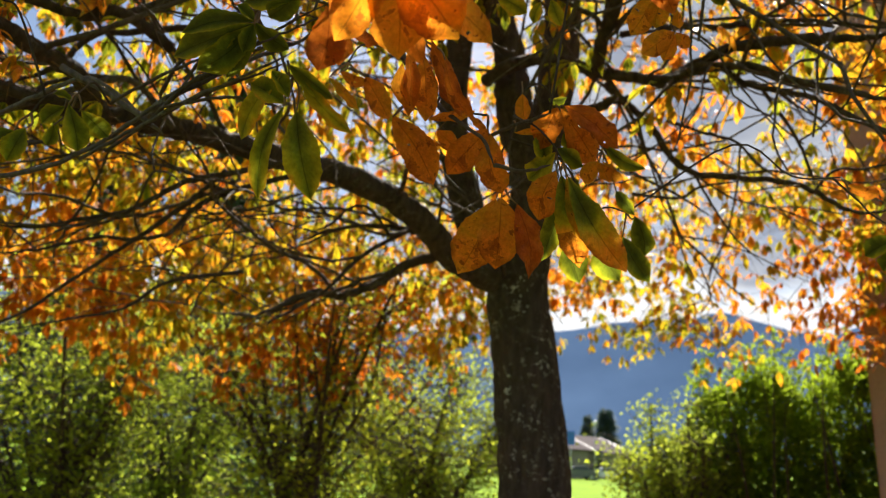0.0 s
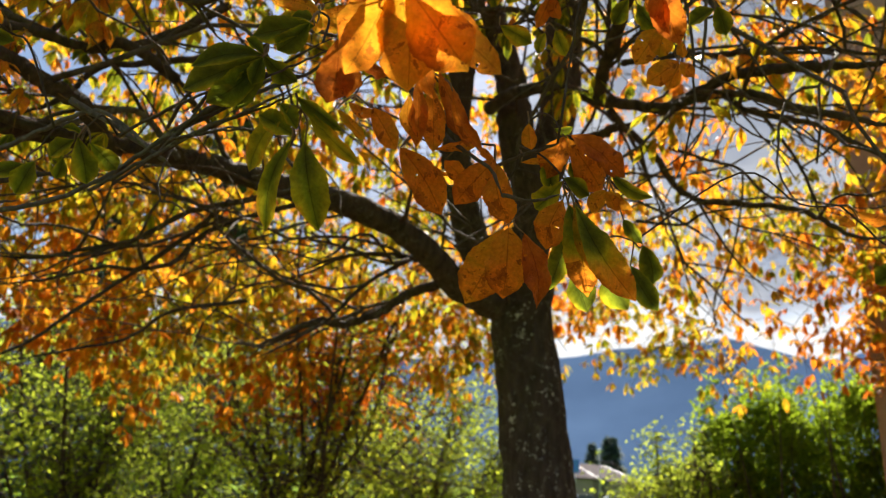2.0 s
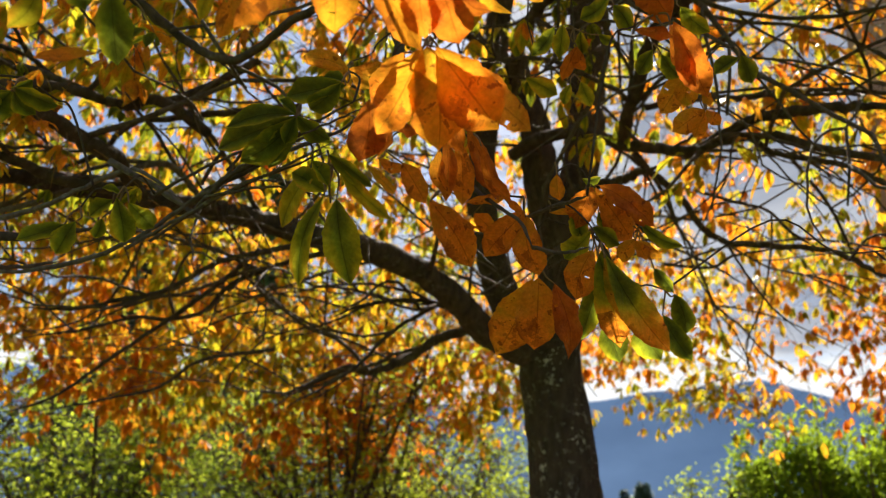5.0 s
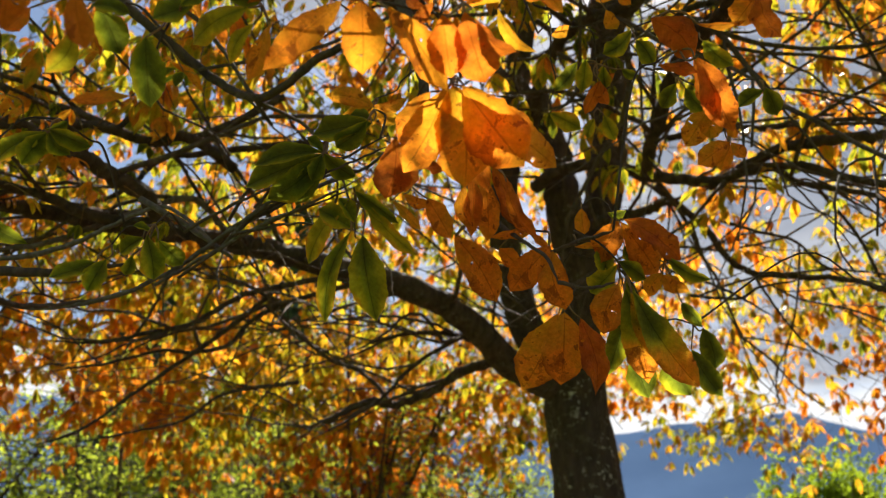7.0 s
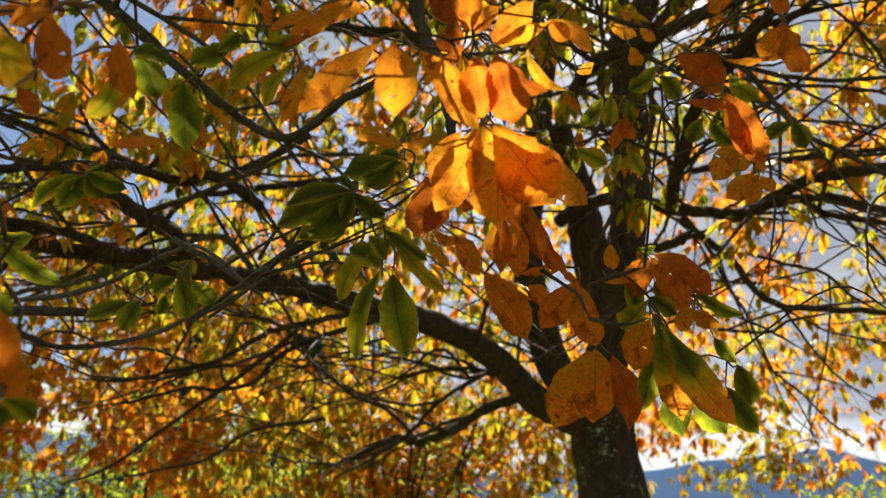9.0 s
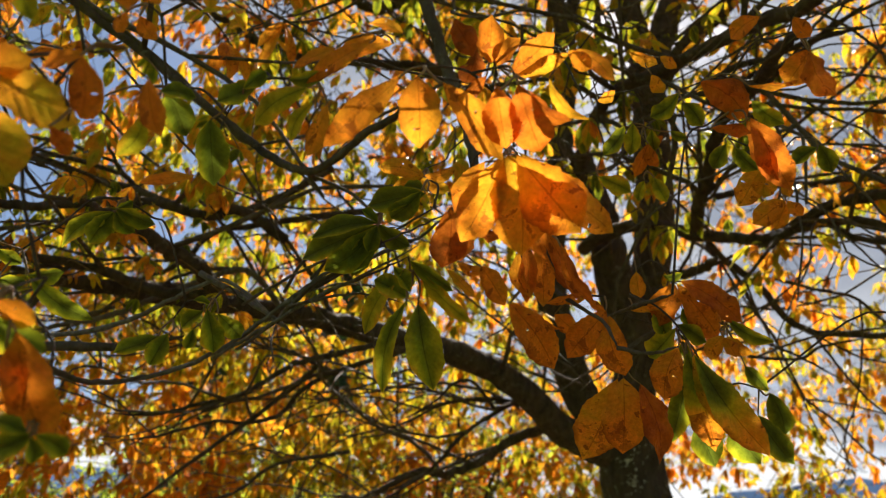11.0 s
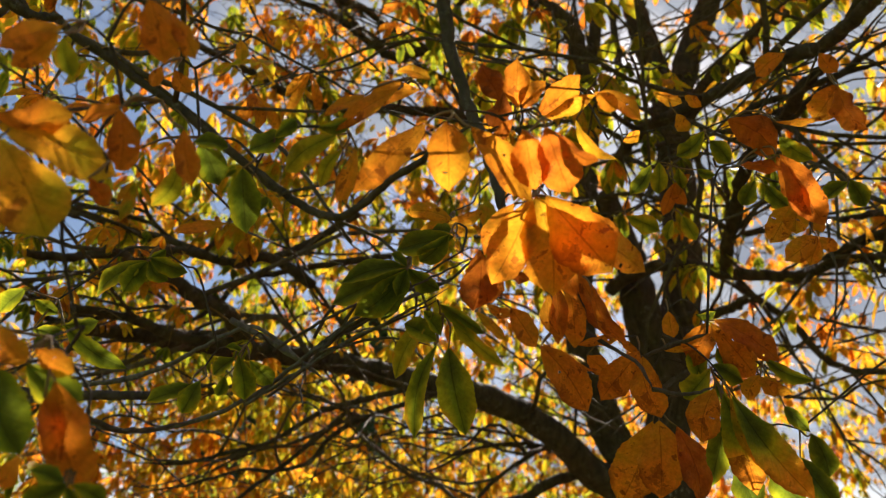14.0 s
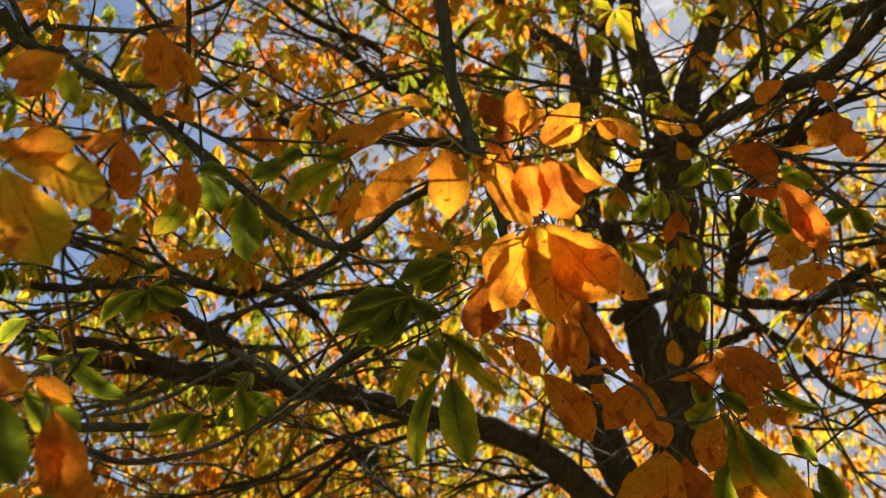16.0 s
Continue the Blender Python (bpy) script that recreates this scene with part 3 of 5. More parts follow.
limb([(0.72, 3.48, 3.20), (0.82, 3.45, 3.04), (0.94, 3.38, 2.93), (1.07, 3.29, 2.82), (1.20, 3.21, 2.69)], 0.010, 0.005)
limb([(1.25, 2.77, 3.12), (1.31, 2.77, 3.02), (1.37, 2.76, 2.91), (1.41, 2.76, 2.80), (1.44, 2.76, 2.68)], 0.008, 0.006)
limb([(0.98, 3.12, 3.11), (1.10, 3.03, 3.02), (1.21, 2.94, 2.94), (1.27, 2.88, 2.82), (1.33, 2.80, 2.72)], 0.008, 0.005)
limb([(1.10, 3.17, 2.90), (1.17, 3.14, 2.73), (1.24, 3.09, 2.57), (1.33, 3.02, 2.43)], 0.007, 0.003)
limb([(1.48, 2.86, 2.70), (1.51, 2.74, 2.75), (1.57, 2.64, 2.72), (1.64, 2.52, 2.71)], 0.007, 0.004)
limb([(0.86, 3.28, 2.81), (1.03, 3.17, 2.76), (1.10, 3.07, 2.78), (1.24, 2.94, 2.77)], 0.008, 0.005)
# the near twigs that carry the leaves close by
limb([(-0.284, 0.971, 2.987), (-0.268, 1.005, 2.882), (-0.256, 1.040, 2.769), (-0.234, 1.053, 2.670), (-0.202, 1.069, 2.564), (-0.169, 1.069, 2.468), (-0.147, 1.061, 2.373), (-0.126, 1.046, 2.282)], 0.016, 0.008)
limb([(-0.130, 1.036, 2.298), (-0.089, 1.021, 2.213), (-0.049, 1.002, 2.124), (-0.004, 0.964, 2.061), (0.042, 0.919, 2.008), (0.058, 0.875, 1.953)], 0.005, 0.0025, "twig", m_twig, 6)
limb([(0.049, 1.002, 2.042), (0.093, 0.920, 2.030), (0.122, 0.842, 2.009)], 0.003, 0.002, "twig", m_twig, 6)
limb([(0.062, 0.921, 1.971), (0.095, 0.896, 1.954), (0.126, 0.865, 1.952)], 0.003, 0.002, "twig", m_twig, 6)
limb([(-1.25, 0.93, 3.05), (-1.20, 0.97, 2.98), (-1.153, 1.030, 2.900), (-1.053, 1.098, 2.840), (-0.933, 1.175, 2.775), (-0.809, 1.252, 2.693), (-0.679, 1.318, 2.603), (-0.593, 1.327, 2.545), (-0.506, 1.308, 2.521), (-0.406, 1.246, 2.556), (-0.311, 1.188, 2.572), (-0.256, 1.133, 2.566)], 0.012, 0.008)
limb([(-1.002, 0.726, 2.663), (-0.990, 0.767, 2.644), (-0.966, 0.802, 2.638), (-0.929, 0.824, 2.654)], 0.012, 0.009)
limb([(-0.855, 0.959, 2.596), (-0.819, 0.949, 2.554), (-0.759, 0.924, 2.546)], 0.003, 0.002, "twig", m_twig, 6)
limb([(-0.885, 0.915, 1.960), (-0.814, 0.939, 1.968), (-0.762, 0.953, 1.951), (-0.704, 0.968, 1.935), (-0.652, 0.972, 1.932), (-0.588, 0.976, 1.945), (-0.530, 0.971, 1.964), (-0.464, 0.960, 1.997), (-0.405, 0.940, 2.034), (-0.330, 0.921, 2.071), (-0.262, 0.899, 2.095), (-0.196, 0.875, 2.112), (-0.154, 0.842, 2.130)], 0.0042, 0.003, "twig", m_grey, 7)
limb([(-0.896, 1.135, 2.067), (-0.813, 1.136, 2.076), (-0.737, 1.124, 2.094), (-0.670, 1.102, 2.114), (-0.610, 1.075, 2.129), (-0.551, 1.051, 2.132), (-0.494, 1.042, 2.099), (-0.446, 1.029, 2.059)], 0.0045, 0.003, "twig", m_grey, 7)
limb([(-0.446, 1.027, 2.063), (-0.382, 0.982, 2.088), (-0.321, 0.938, 2.101), (-0.246, 0.894, 2.111), (-0.192, 0.855, 2.097)], 0.0032, 0.002, "twig", m_twig, 6)
limb([(-0.463, 1.105, 2.136), (-0.421, 1.050, 2.160), (-0.363, 1.003, 2.174), (-0.307, 0.963, 2.170), (-0.239, 0.928, 2.157)], 0.003, 0.002, "twig", m_twig, 6)
limb([(-1.198, 1.274, 2.115), (-1.088, 1.301, 2.109), (-0.976, 1.318, 2.115), (-0.860, 1.330, 2.120), (-0.744, 1.327, 2.141)], 0.012, 0.007)
# a bundle of bare thin twigs by the green whorls
limb([(-0.500, 0.969, 1.970), (-0.423, 0.947, 2.008), (-0.352, 0.920, 2.038), (-0.276, 0.892, 2.061), (-0.194, 0.857, 2.088)], 0.0034, 0.0019, "twig", m_grey, 6)
limb([(-0.464, 0.959, 1.978), (-0.390, 0.941, 2.026), (-0.322, 0.922, 2.055), (-0.255, 0.902, 2.074), (-0.212, 0.879, 2.083)], 0.0028, 0.0015, "twig", m_twig, 6)
limb([(-0.443, 0.955, 2.011), (-0.390, 0.935, 2.045), (-0.353, 0.913, 2.060), (-0.327, 0.883, 2.084)], 0.0022, 0.0012, "twig", m_grey, 6)
limb([(-0.406, 0.945, 2.015), (-0.352, 0.912, 2.056), (-0.284, 0.886, 2.080), (-0.232, 0.852, 2.104), (-0.160, 0.816, 2.128)], 0.003, 0.0017, "twig", m_twig, 6)
limb([(-0.529, 0.930, 2.086), (-0.473, 0.945, 2.060), (-0.420, 0.957, 2.029), (-0.387, 0.956, 2.006)], 0.0052, 0.0029, "twig", m_grey, 6)
limb([(-0.385, 0.924, 2.030), (-0.318, 0.911, 2.040), (-0.267, 0.897, 2.036), (-0.216, 0.886, 2.020)], 0.002, 0.0011, "twig", m_twig, 6)
limb([(-0.355, 0.917, 2.069), (-0.305, 0.868, 2.093), (-0.253, 0.826, 2.100)], 0.002, 0.0011, "twig", m_twig, 6)
limb([(-0.512, 0.567, 1.837), (-0.509, 0.614, 1.841), (-0.494, 0.670, 1.840), (-0.483, 0.715, 1.854), (-0.466, 0.760, 1.877)], 0.0036, 0.0020, "twig", m_twig, 6)
limb([(-0.458, 0.937, 2.038), (-0.385, 0.907, 2.067), (-0.314, 0.876, 2.084), (-0.248, 0.835, 2.107)], 0.0024, 0.0013, "twig", m_twig, 6)
limb([(-0.314, 0.883, 2.071), (-0.244, 0.842, 2.082), (-0.192, 0.799, 2.081), (-0.140, 0.755, 2.078)], 0.002, 0.0011, "twig", m_twig, 6)

SKEL_P = np.array([p for p, r in SKELETON])
SKEL_R = np.array([r for p, r in SKELETON])
EYE = np.array((0.0, 0.0, 1.6))
AXIS = np.array((0.45, 4.1))

# side branches that wander out from the limbs, and finer ones from those
twigs = Heap()
allp, allr = SKEL_P.copy(), SKEL_R.copy()


def wander(start, aim, length, r0, r1, sides):
    step = length / 9
    pts, d = [start], unit(aim)
    for k in range(9):
        d = unit(d + rng.normal(0, 0.17, 3) + np.array((0, 0, -0.035)))
        pts.append(pts[-1] + d * step)
    pts = np.array(pts)
    if np.min(np.linalg.norm(pts - EYE, axis=1)) < 1.5 or pts[:, 2].min() < 2.15:
        return None
    v, f = tube(pts, np.linspace(r0, r1, 10), sides)
    twigs.take(v, f)
    return pts


first = []
for k in range(420):
    i = int(rng.integers(2, len(SKEL_P) - 2))
    along = unit(SKEL_P[i + 1] - SKEL_P[i - 1])
    if SKEL_R[i] > 0.10 or np.linalg.norm(SKEL_P[i + 1] - SKEL_P[i - 1]) > 0.6:
        continue
    if SKEL_P[i][0] > 1.0 and rng.random() > 0.2:
        continue
    outward = unit(np.array((SKEL_P[i][0] - AXIS[0], SKEL_P[i][1] - AXIS[1], 0.15)))
    aim = unit(along * rng.uniform(-0.2, 1.0) + outward * 0.5 + rng.normal(0, 0.55, 3) * np.array((1, 1, 0.55)))
    if SKEL_P[i][0] > 0.7 and np.linalg.norm(SKEL_P[i] - EYE) < 3.1:
        continue
    r0 = min(0.75 * SKEL_R[i], rng.uniform(0.006, 0.013))
    pts = wander(SKEL_P[i], aim, rng.uniform(0.6, 1.7), r0, 0.0035, 6)
    if pts is not None:
        first.append((pts, r0))
        allp, allr = np.vstack([allp, pts]), np.concatenate([allr, np.linspace(r0, 0.0035, 10)])
for pts, r0 in list(first):
    for k in range(3):
        i = int(rng.integers(2, 9))
        aim = unit(unit(pts[i] - pts[i - 1]) + rng.normal(0, 0.6, 3) * np.array((1, 1, 0.6)))
        sub = wander(pts[i], aim, rng.uniform(0.3, 0.9), min(0.0055, r0 * 0.6), 0.0022, 5)
        if sub is not None:
            allp, allr = np.vstack([allp, sub]), np.concatenate([allr, np.linspace(0.005, 0.0025, 10)])

# clumps of foliage round the crown, each on a twig that leaves the nearest limb
# a chink in the crown lets the sun through to the near whorl
CHINK = np.array((-0.05, 0.64, 2.02))
TO_SUN = np.array((math.sin(az) * math.cos(el), math.cos(az) * math.cos(el), math.sin(el)))
clumps = []
while len(clumps) < 3380:
    outer = len(clumps) < 950
    canopy = len(clumps) >= 2880
    a, r = rng.random() * 2 * math.pi, 4.9 * math.sqrt(rng.uniform(0.40 if outer else 0.03, 1.0))
    x, y = AXIS[0] + r * math.cos(a), AXIS[1] + r * math.sin(a)
    hang = 1.05 if x < -1.4 else 0.72 if x < 0.6 else 0.55
    floor_z = 3.25 - hang * (r / 4.9) ** 2 + 0.75 * noise.noise((x * 1.25, y * 1.25, 3.1))
    top_z = 8.4 - 3.6 * (r / 4.9) ** 2
    z = floor_z + ((1.7 if outer else top_z - floor_z) * rng.random() ** (1.0 if outer else 1.4))
    if outer and y < 4.4 or canopy and (x > 3.0 or y > 5.0 + max(0.0, x) or z < (3.4 if x < 0.8 else 4.6)):
        continue
    p = np.array((x, y, z))
    away = p - EYE
    dist = np.linalg.norm(away)
    head = math.degrees(math.atan2(away[0], away[1]))
    rise = math.degrees(math.asin(away[2] / dist))
    if dist < 1.9 or y < -0.4:
        continue
    if -3 < head < 32 and dist < 4.4 and (rise < 26 or rng.random() > (0.35 if rise < 30 else 0.65)):
        continue
    if -3 < head < 32 and dist < 3.1 and rise < 38:
        continue
    if head <= -3 and dist < 3.3 and rng.random() > 0.42 or head < -12 and rise > 24 and rng.random() > 0.82:
        continue
    if head > 6 and rng.random() > (0.42 if rise < 18 else 0.72 if rise < 24 else 0.92):
        continue
    if head < -17 and 24 < rise < 44 and rng.random() < 0.12:
        continue
    if y > 6 and z > 3.9 and rng.random() < 0.55:
        continue
    if noise.noise((x * 0.8, y * 0.8, z * 0.8)) < (-0.45 if head < 4 else -0.25):
        continue
    if np.linalg.norm(np.cross(p - CHINK, TO_SUN)) < 0.16:
        continue
    clumps.append(p)
clumps = np.array(clumps)
leaves = Heap()
hub_list, tint_list = [], []
order = np.argsort([np.min(np.linalg.norm(SKEL_P - c, axis=1)) for c in clumps])
for ci in order:
    c = clumps[ci]
    toward = np.linalg.norm(allp - c, axis=1) + 0.6 * np.maximum(0, allp[:, 2] - c[2] - 0.5)
    toward[allr < 0.0035] += 0.4
    k = int(np.argmin(toward))
    a = allp[k]
    gap = c - a
    ln = np.linalg.norm(gap)
    mid = a + gap * 0.5 + np.array((0, 0, 0.12 * ln)) + rng.normal(0, 0.07 * ln, 3)
    pts, run = spline([a, a + (mid - a) * 0.5 + rng.normal(0, 0.04 * ln, 3), mid, mid + (c - mid) * 0.55 + rng.normal(0, 0.05 * ln, 3), c], 2)
    r0 = min(0.7 * allr[k], 0.006 + 0.011 * ln)
    radii = r0 + (0.0034 - r0) * run
    v, f = tube(pts, radii, 4)
    twigs.take(v, f)
    allp, allr = np.vstack([allp, pts[2:]]), np.concatenate([allr, radii[2:]])
    shade_n = noise.noise((c[0] * 0.55 + 5, c[1] * 0.55, c[2] * 0.7))
    band = np.interp(c[2], [2.2, 2.55, 2.85, 3.6, 4.4, 5.2], [0.69, 0.68, 0.49, 0.40, 0.48, 0.66])
    base_tint = min(0.78, (band if c[0] < 0.8 else 0.62) + 0.36 * shade_n)
    # high left clumps get darker green and rust tints: their shade is in the colour
    if c[2] > 3.9 and c[0] < 0.6:
        base_tint = rng.uniform(0.14, 0.36) if rng.random() < 0.36 else rng.uniform(0.50, 0.80)
    if c[2] > 4.6 and c[0] >= 0.6:
        base_tint = rng.uniform(0.30, 0.74)
    for j in range(rng.integers(4, 8)):
        t = pts[int(rng.integers(len(pts) // 2, len(pts)))] if j else c
        hub = t + rng.normal(0, 0.11, 3) + np.array((0, 0, -0.03))
        v, f = tube(np.array([t, hub]), np.array([0.002, 0.0014]), 3)
        twigs.take(v, f)
        hub_list.append(hub)
        tint_list.append(np.clip(base_tint + rng.normal(0, 0.10), 0.12, 0.98))
off = np.array(tree.location)
b, t, w, fc, ti = fans(np.array(hub_list), np.array(tint_list), rng, 0.136, 1.0, 5)
leaves.take(*blades(b, t, w, fc, ti, rng, 4, 1, 0.3, 0.14, 0.0, 0.6))
me = leaves.mesh("foliage", m_leaf)
me.transform(Matrix.Translation(-Vector(off)))
part("foliage", me, tree, "dense orange, yellow and green compound leaves", "stuff")
me = twigs.mesh("fine_branching", m_twig)
me.transform(Matrix.Translation(-Vector(off)))
part("fine_branching", me, tree, "fine dark drooping twigs", "stuff")


# near leaves, one by one
STALKS, BEARERS = Heap(), Heap()
BASES = []


def leaf(base, tip, width, tint, turn=0.0, ripen=0.0):
    """One leaflet from its stalk to its point: broadest past the middle, toothed and wavy at its rim; turn: degrees by which the blade is turned about its length; ripen: how much further its point has turned."""
    base, tip = np.array(base), np.array(tip)
    length = float(np.linalg.norm(tip - base))
    d = unit(tip - base)
    face = np.array(Matrix.Rotation(radians(turn), 3, Vector(d)) @ Vector(unit(EYE - (base + tip) / 2)))
    side = unit(np.cross(d, face))
    up = np.cross(side, d)
    dry = float(np.clip((tint - 0.7) * 2.6, 0.0, 1.0))  # older leaves curl and buckle more
    seg, half = 34, 6
    s = np.linspace(0, 1, seg + 1)[:, None]
    v = np.linspace(-1, 1, 2 * half + 1)[None, :]
    a, b = rng.uniform(0.82, 1.12), rng.uniform(0.66, 0.86)
    prof = s ** a * (1 - s) ** b
    prof = prof / prof.max() * np.clip((1 - s) / 0.16, 0, 1) ** 0.4 + 0.012
    prof[-1] = 0.004
    left, right = rng.uniform(0, 6.28, 4), rng.uniform(0, 6.28, 4)
    lobes = [sum(k * np.sin(s * f + p[i]) for i, (k, f) in enumerate(((0.055, 5.0), (0.040, 11.0), (0.028, 19.0), (0.016, 31.0)))) for p in (left, right)]
    teeth = 0.085 * (((s * 17) % 1.0) - 0.25) * (s > 0.2)
    rim = 1 + np.where(v < 0, lobes[0], lobes[1]) * np.abs(v) ** 2 + teeth * (np.abs(v) > 0.9)
    width = min(0.90 * width, 0.60 * length)
    w = width * 0.5 * prof * v * rim
    fold = rng.uniform(0.05, 0.34) + 0.15 * dry + (0.28 if tint < 0.3 else 0.0)
    bend, droop = rng.uniform(-0.04, 0.13), rng.uniform(-0.02, 0.14) + 0.06 * dry
    h = np.abs(w) * fold + length * (bend * np.sin(math.pi * s) - droop * s ** 3)
    ruffle = np.where(v < 0, np.sin(s * rng.uniform(9, 15) + left[0]), np.sin(s * rng.uniform(9, 15) + right[0]))
    h = h + width * prof * (0.075 + 0.07 * dry) * ruffle * np.abs(v) ** 1.6
    h = h - width * prof * rng.uniform(0.0, 0.22 + 0.25 * dry) * np.abs(v) ** 3 * np.where(v < 0, 1.0, rng.uniform(0.0, 1.0))
    h = h + width * 0.018 * np.cos(s * 62 - np.abs(v) * 9) * prof * (1 - np.abs(v) * 0.5)
    h = h + width * dry * 0.06 * np.sin(s * 23 + 3.1 * v + left[1]) * np.sin(v * 4.2 + right[1]) * prof
    twist = rng.normal(0, 0.22 + 0.3 * dry) * (s - 0.3)
    bow = length * rng.normal(0, 0.05) * np.sin(math.pi * s)
    across, rise = w * np.cos(twist) - h * np.sin(twist) + bow, w * np.sin(twist) + h * np.cos(twist)
    p = base + d * (length * s)[..., None] + side * across[..., None] + up * rise[..., None]
    cols = 2 * half + 1
    i, k = np.meshgrid(np.arange(seg), np.arange(cols - 1), indexing="ij")
    f = np.stack([i * cols + k, i * cols + k + 1, (i + 1) * cols + k + 1, (i + 1) * cols + k], -1).reshape(-1, 4)
    if tint > 0.55 and rng.random() < 0.35:  # a nibbled hole
        hole = rng.integers(8, 26) * (cols - 1) + rng.integers(2, cols - 3)
        f = np.delete(f, [hole, hole + 1] if rng.random() < 0.5 else [hole], axis=0)
    uv = np.stack(np.broadcast_arrays(s, v * 0.5 + 0.5), -1).reshape(-1, 2)
    ti = tint + ripen * np.clip(uv[:, 0] * 2.2 - 0.7, 0, 1)
    BASES.append(base)
    q = p.reshape(-1, 3)
    c = q.mean(axis=0)
    ob = part("leaf", mesh_of("leaf", q - c, f, m_leaf, True, uv, ti), tree)
    ob.location = c - off
    return ob


# the bright whorl near the middle
leaf((-0.070, 0.604, 2.052), (-0.114, 0.648, 1.980), 0.048, 0.66, 18)
leaf((-0.066, 0.607, 2.055), (-0.054, 0.664, 1.971), 0.073, 0.62, 4)
leaf((-0.057, 0.601, 2.050), (0.006, 0.653, 1.991), 0.069, 0.68, -10)
leaf((-0.052, 0.620, 2.058), (0.041, 0.685, 2.009), 0.045, 0.74, -24)
leaf((-0.065, 0.659, 2.083), (-0.033, 0.709, 1.989), 0.040, 0.82, 30)
leaf((-0.090, 0.628, 2.062), (-0.124, 0.650, 2.016), 0.034, 0.72, 35)
# rusty leaves behind it
leaf((-0.135, 0.711, 2.058), (-0.146, 0.745, 1.999), 0.046, 0.98, 12)
leaf((-0.119, 0.721, 2.046), (-0.124, 0.757, 2.011), 0.033, 1.00, -28)
leaf((-0.115, 0.737, 2.050), (-0.078, 0.741, 2.033), 0.019, 1.02, 40)
# leaves above it
leaf((-0.161, 0.513, 2.077), (-0.236, 0.541, 2.025), 0.031, 0.67, 14)
leaf((-0.142, 0.506, 2.072), (-0.145, 0.557, 2.030), 0.044, 0.72, 0)
leaf((-0.121, 0.520, 2.076), (-0.070, 0.589, 2.036), 0.037, 0.70, -14)
leaf((-0.073, 0.530, 2.076), (-0.066, 0.565, 2.033), 0.044, 0.86, 8)
leaf((-0.053, 0.524, 2.074), (-0.033, 0.574, 2.034), 0.046, 0.94, -6)
leaf((-0.042, 0.528, 2.065), (-0.009, 0.544, 2.041), 0.021, 0.92, 35)
# crumpled leaves over them
leaf((-0.118, 0.550, 2.183), (-0.100, 0.578, 2.157), 0.027, 1.08, 20)
leaf((-0.098, 0.578, 2.172), (-0.112, 0.613, 2.151), 0.030, 1.10, -25)
leaf((-0.083, 0.584, 2.153), (-0.080, 0.555, 2.192), 0.039, 0.78, 10)
leaf((-0.078, 0.592, 2.157), (-0.054, 0.580, 2.183), 0.031, 0.74, -25)
leaf((-0.063, 0.597, 2.152), (-0.016, 0.586, 2.192), 0.033, 0.75, 20)
leaf((-0.061, 0.595, 2.140), (-0.003, 0.575, 2.153), 0.020, 0.56, 35)
leaf((-0.024, 0.597, 2.141), (0.012, 0.620, 2.101), 0.017, 0.58, 40)
leaf((-0.005, 0.571, 2.154), (0.017, 0.586, 2.140), 0.020, 0.72, 10)
leaf((0.003, 0.582, 2.165), (0.042, 0.601, 2.139), 0.022, 0.70, -25)
leaf((-0.087, 0.583, 2.136), (-0.109, 0.594, 2.113), 0.014, 0.95, 30)
leaf((-0.203, 0.550, 2.157), (-0.266, 0.555, 2.115), 0.022, 0.69, 30)
leaf((-0.237, 0.550, 2.152), (-0.279, 0.551, 2.128), 0.017, 0.68, 40)
leaf((-0.183, 0.567, 2.170), (-0.240, 0.566, 2.160), 0.026, 0.73, 20)
leaf((-0.249, 0.583, 2.108), (-0.274, 0.613, 2.064), 0.024, 0.67, -15)
leaf((-0.265, 0.583, 2.110), (-0.292, 0.604, 2.077), 0.018, 0.36, 20)
leaf((-0.169, 0.551, 2.168), (-0.201, 0.533, 2.170), 0.016, 0.66, 40)
# small yellow whorl behind
leaf((-0.238, 1.096, 2.356), (-0.322, 1.087, 2.372), 0.036, 0.62, 20)
leaf((-0.240, 1.109, 2.362), (-0.297, 1.107, 2.344), 0.026, 0.58, 40)
leaf((-0.237, 1.091, 2.353), (-0.180, 1.089, 2.363), 0.028, 0.66, 35)
leaf((-0.239, 1.107, 2.358), (-0.195, 1.136, 2.346), 0.028, 0.60, 10)
leaf((-0.237, 1.096, 2.352), (-0.244, 1.116, 2.326), 0.024, 0.55, 0)
# curled leaves hanging under the whorl
leaf((-0.063, 0.865, 2.081), (-0.049, 0.901, 2.030), 0.025, 0.68, 25)
leaf((-0.055, 0.855, 2.092), (-0.054, 0.911, 2.025), 0.027, 0.92, -15)
leaf((-0.037, 0.875, 2.099), (-0.033, 0.939, 2.033), 0.033, 0.76, 10)
leaf((-0.028, 0.862, 2.114), (0.022, 0.936, 2.044), 0.037, 0.94, -20)
leaf((-0.009, 0.858, 2.084), (0.030, 0.884, 2.013), 0.025, 0.88, 35)
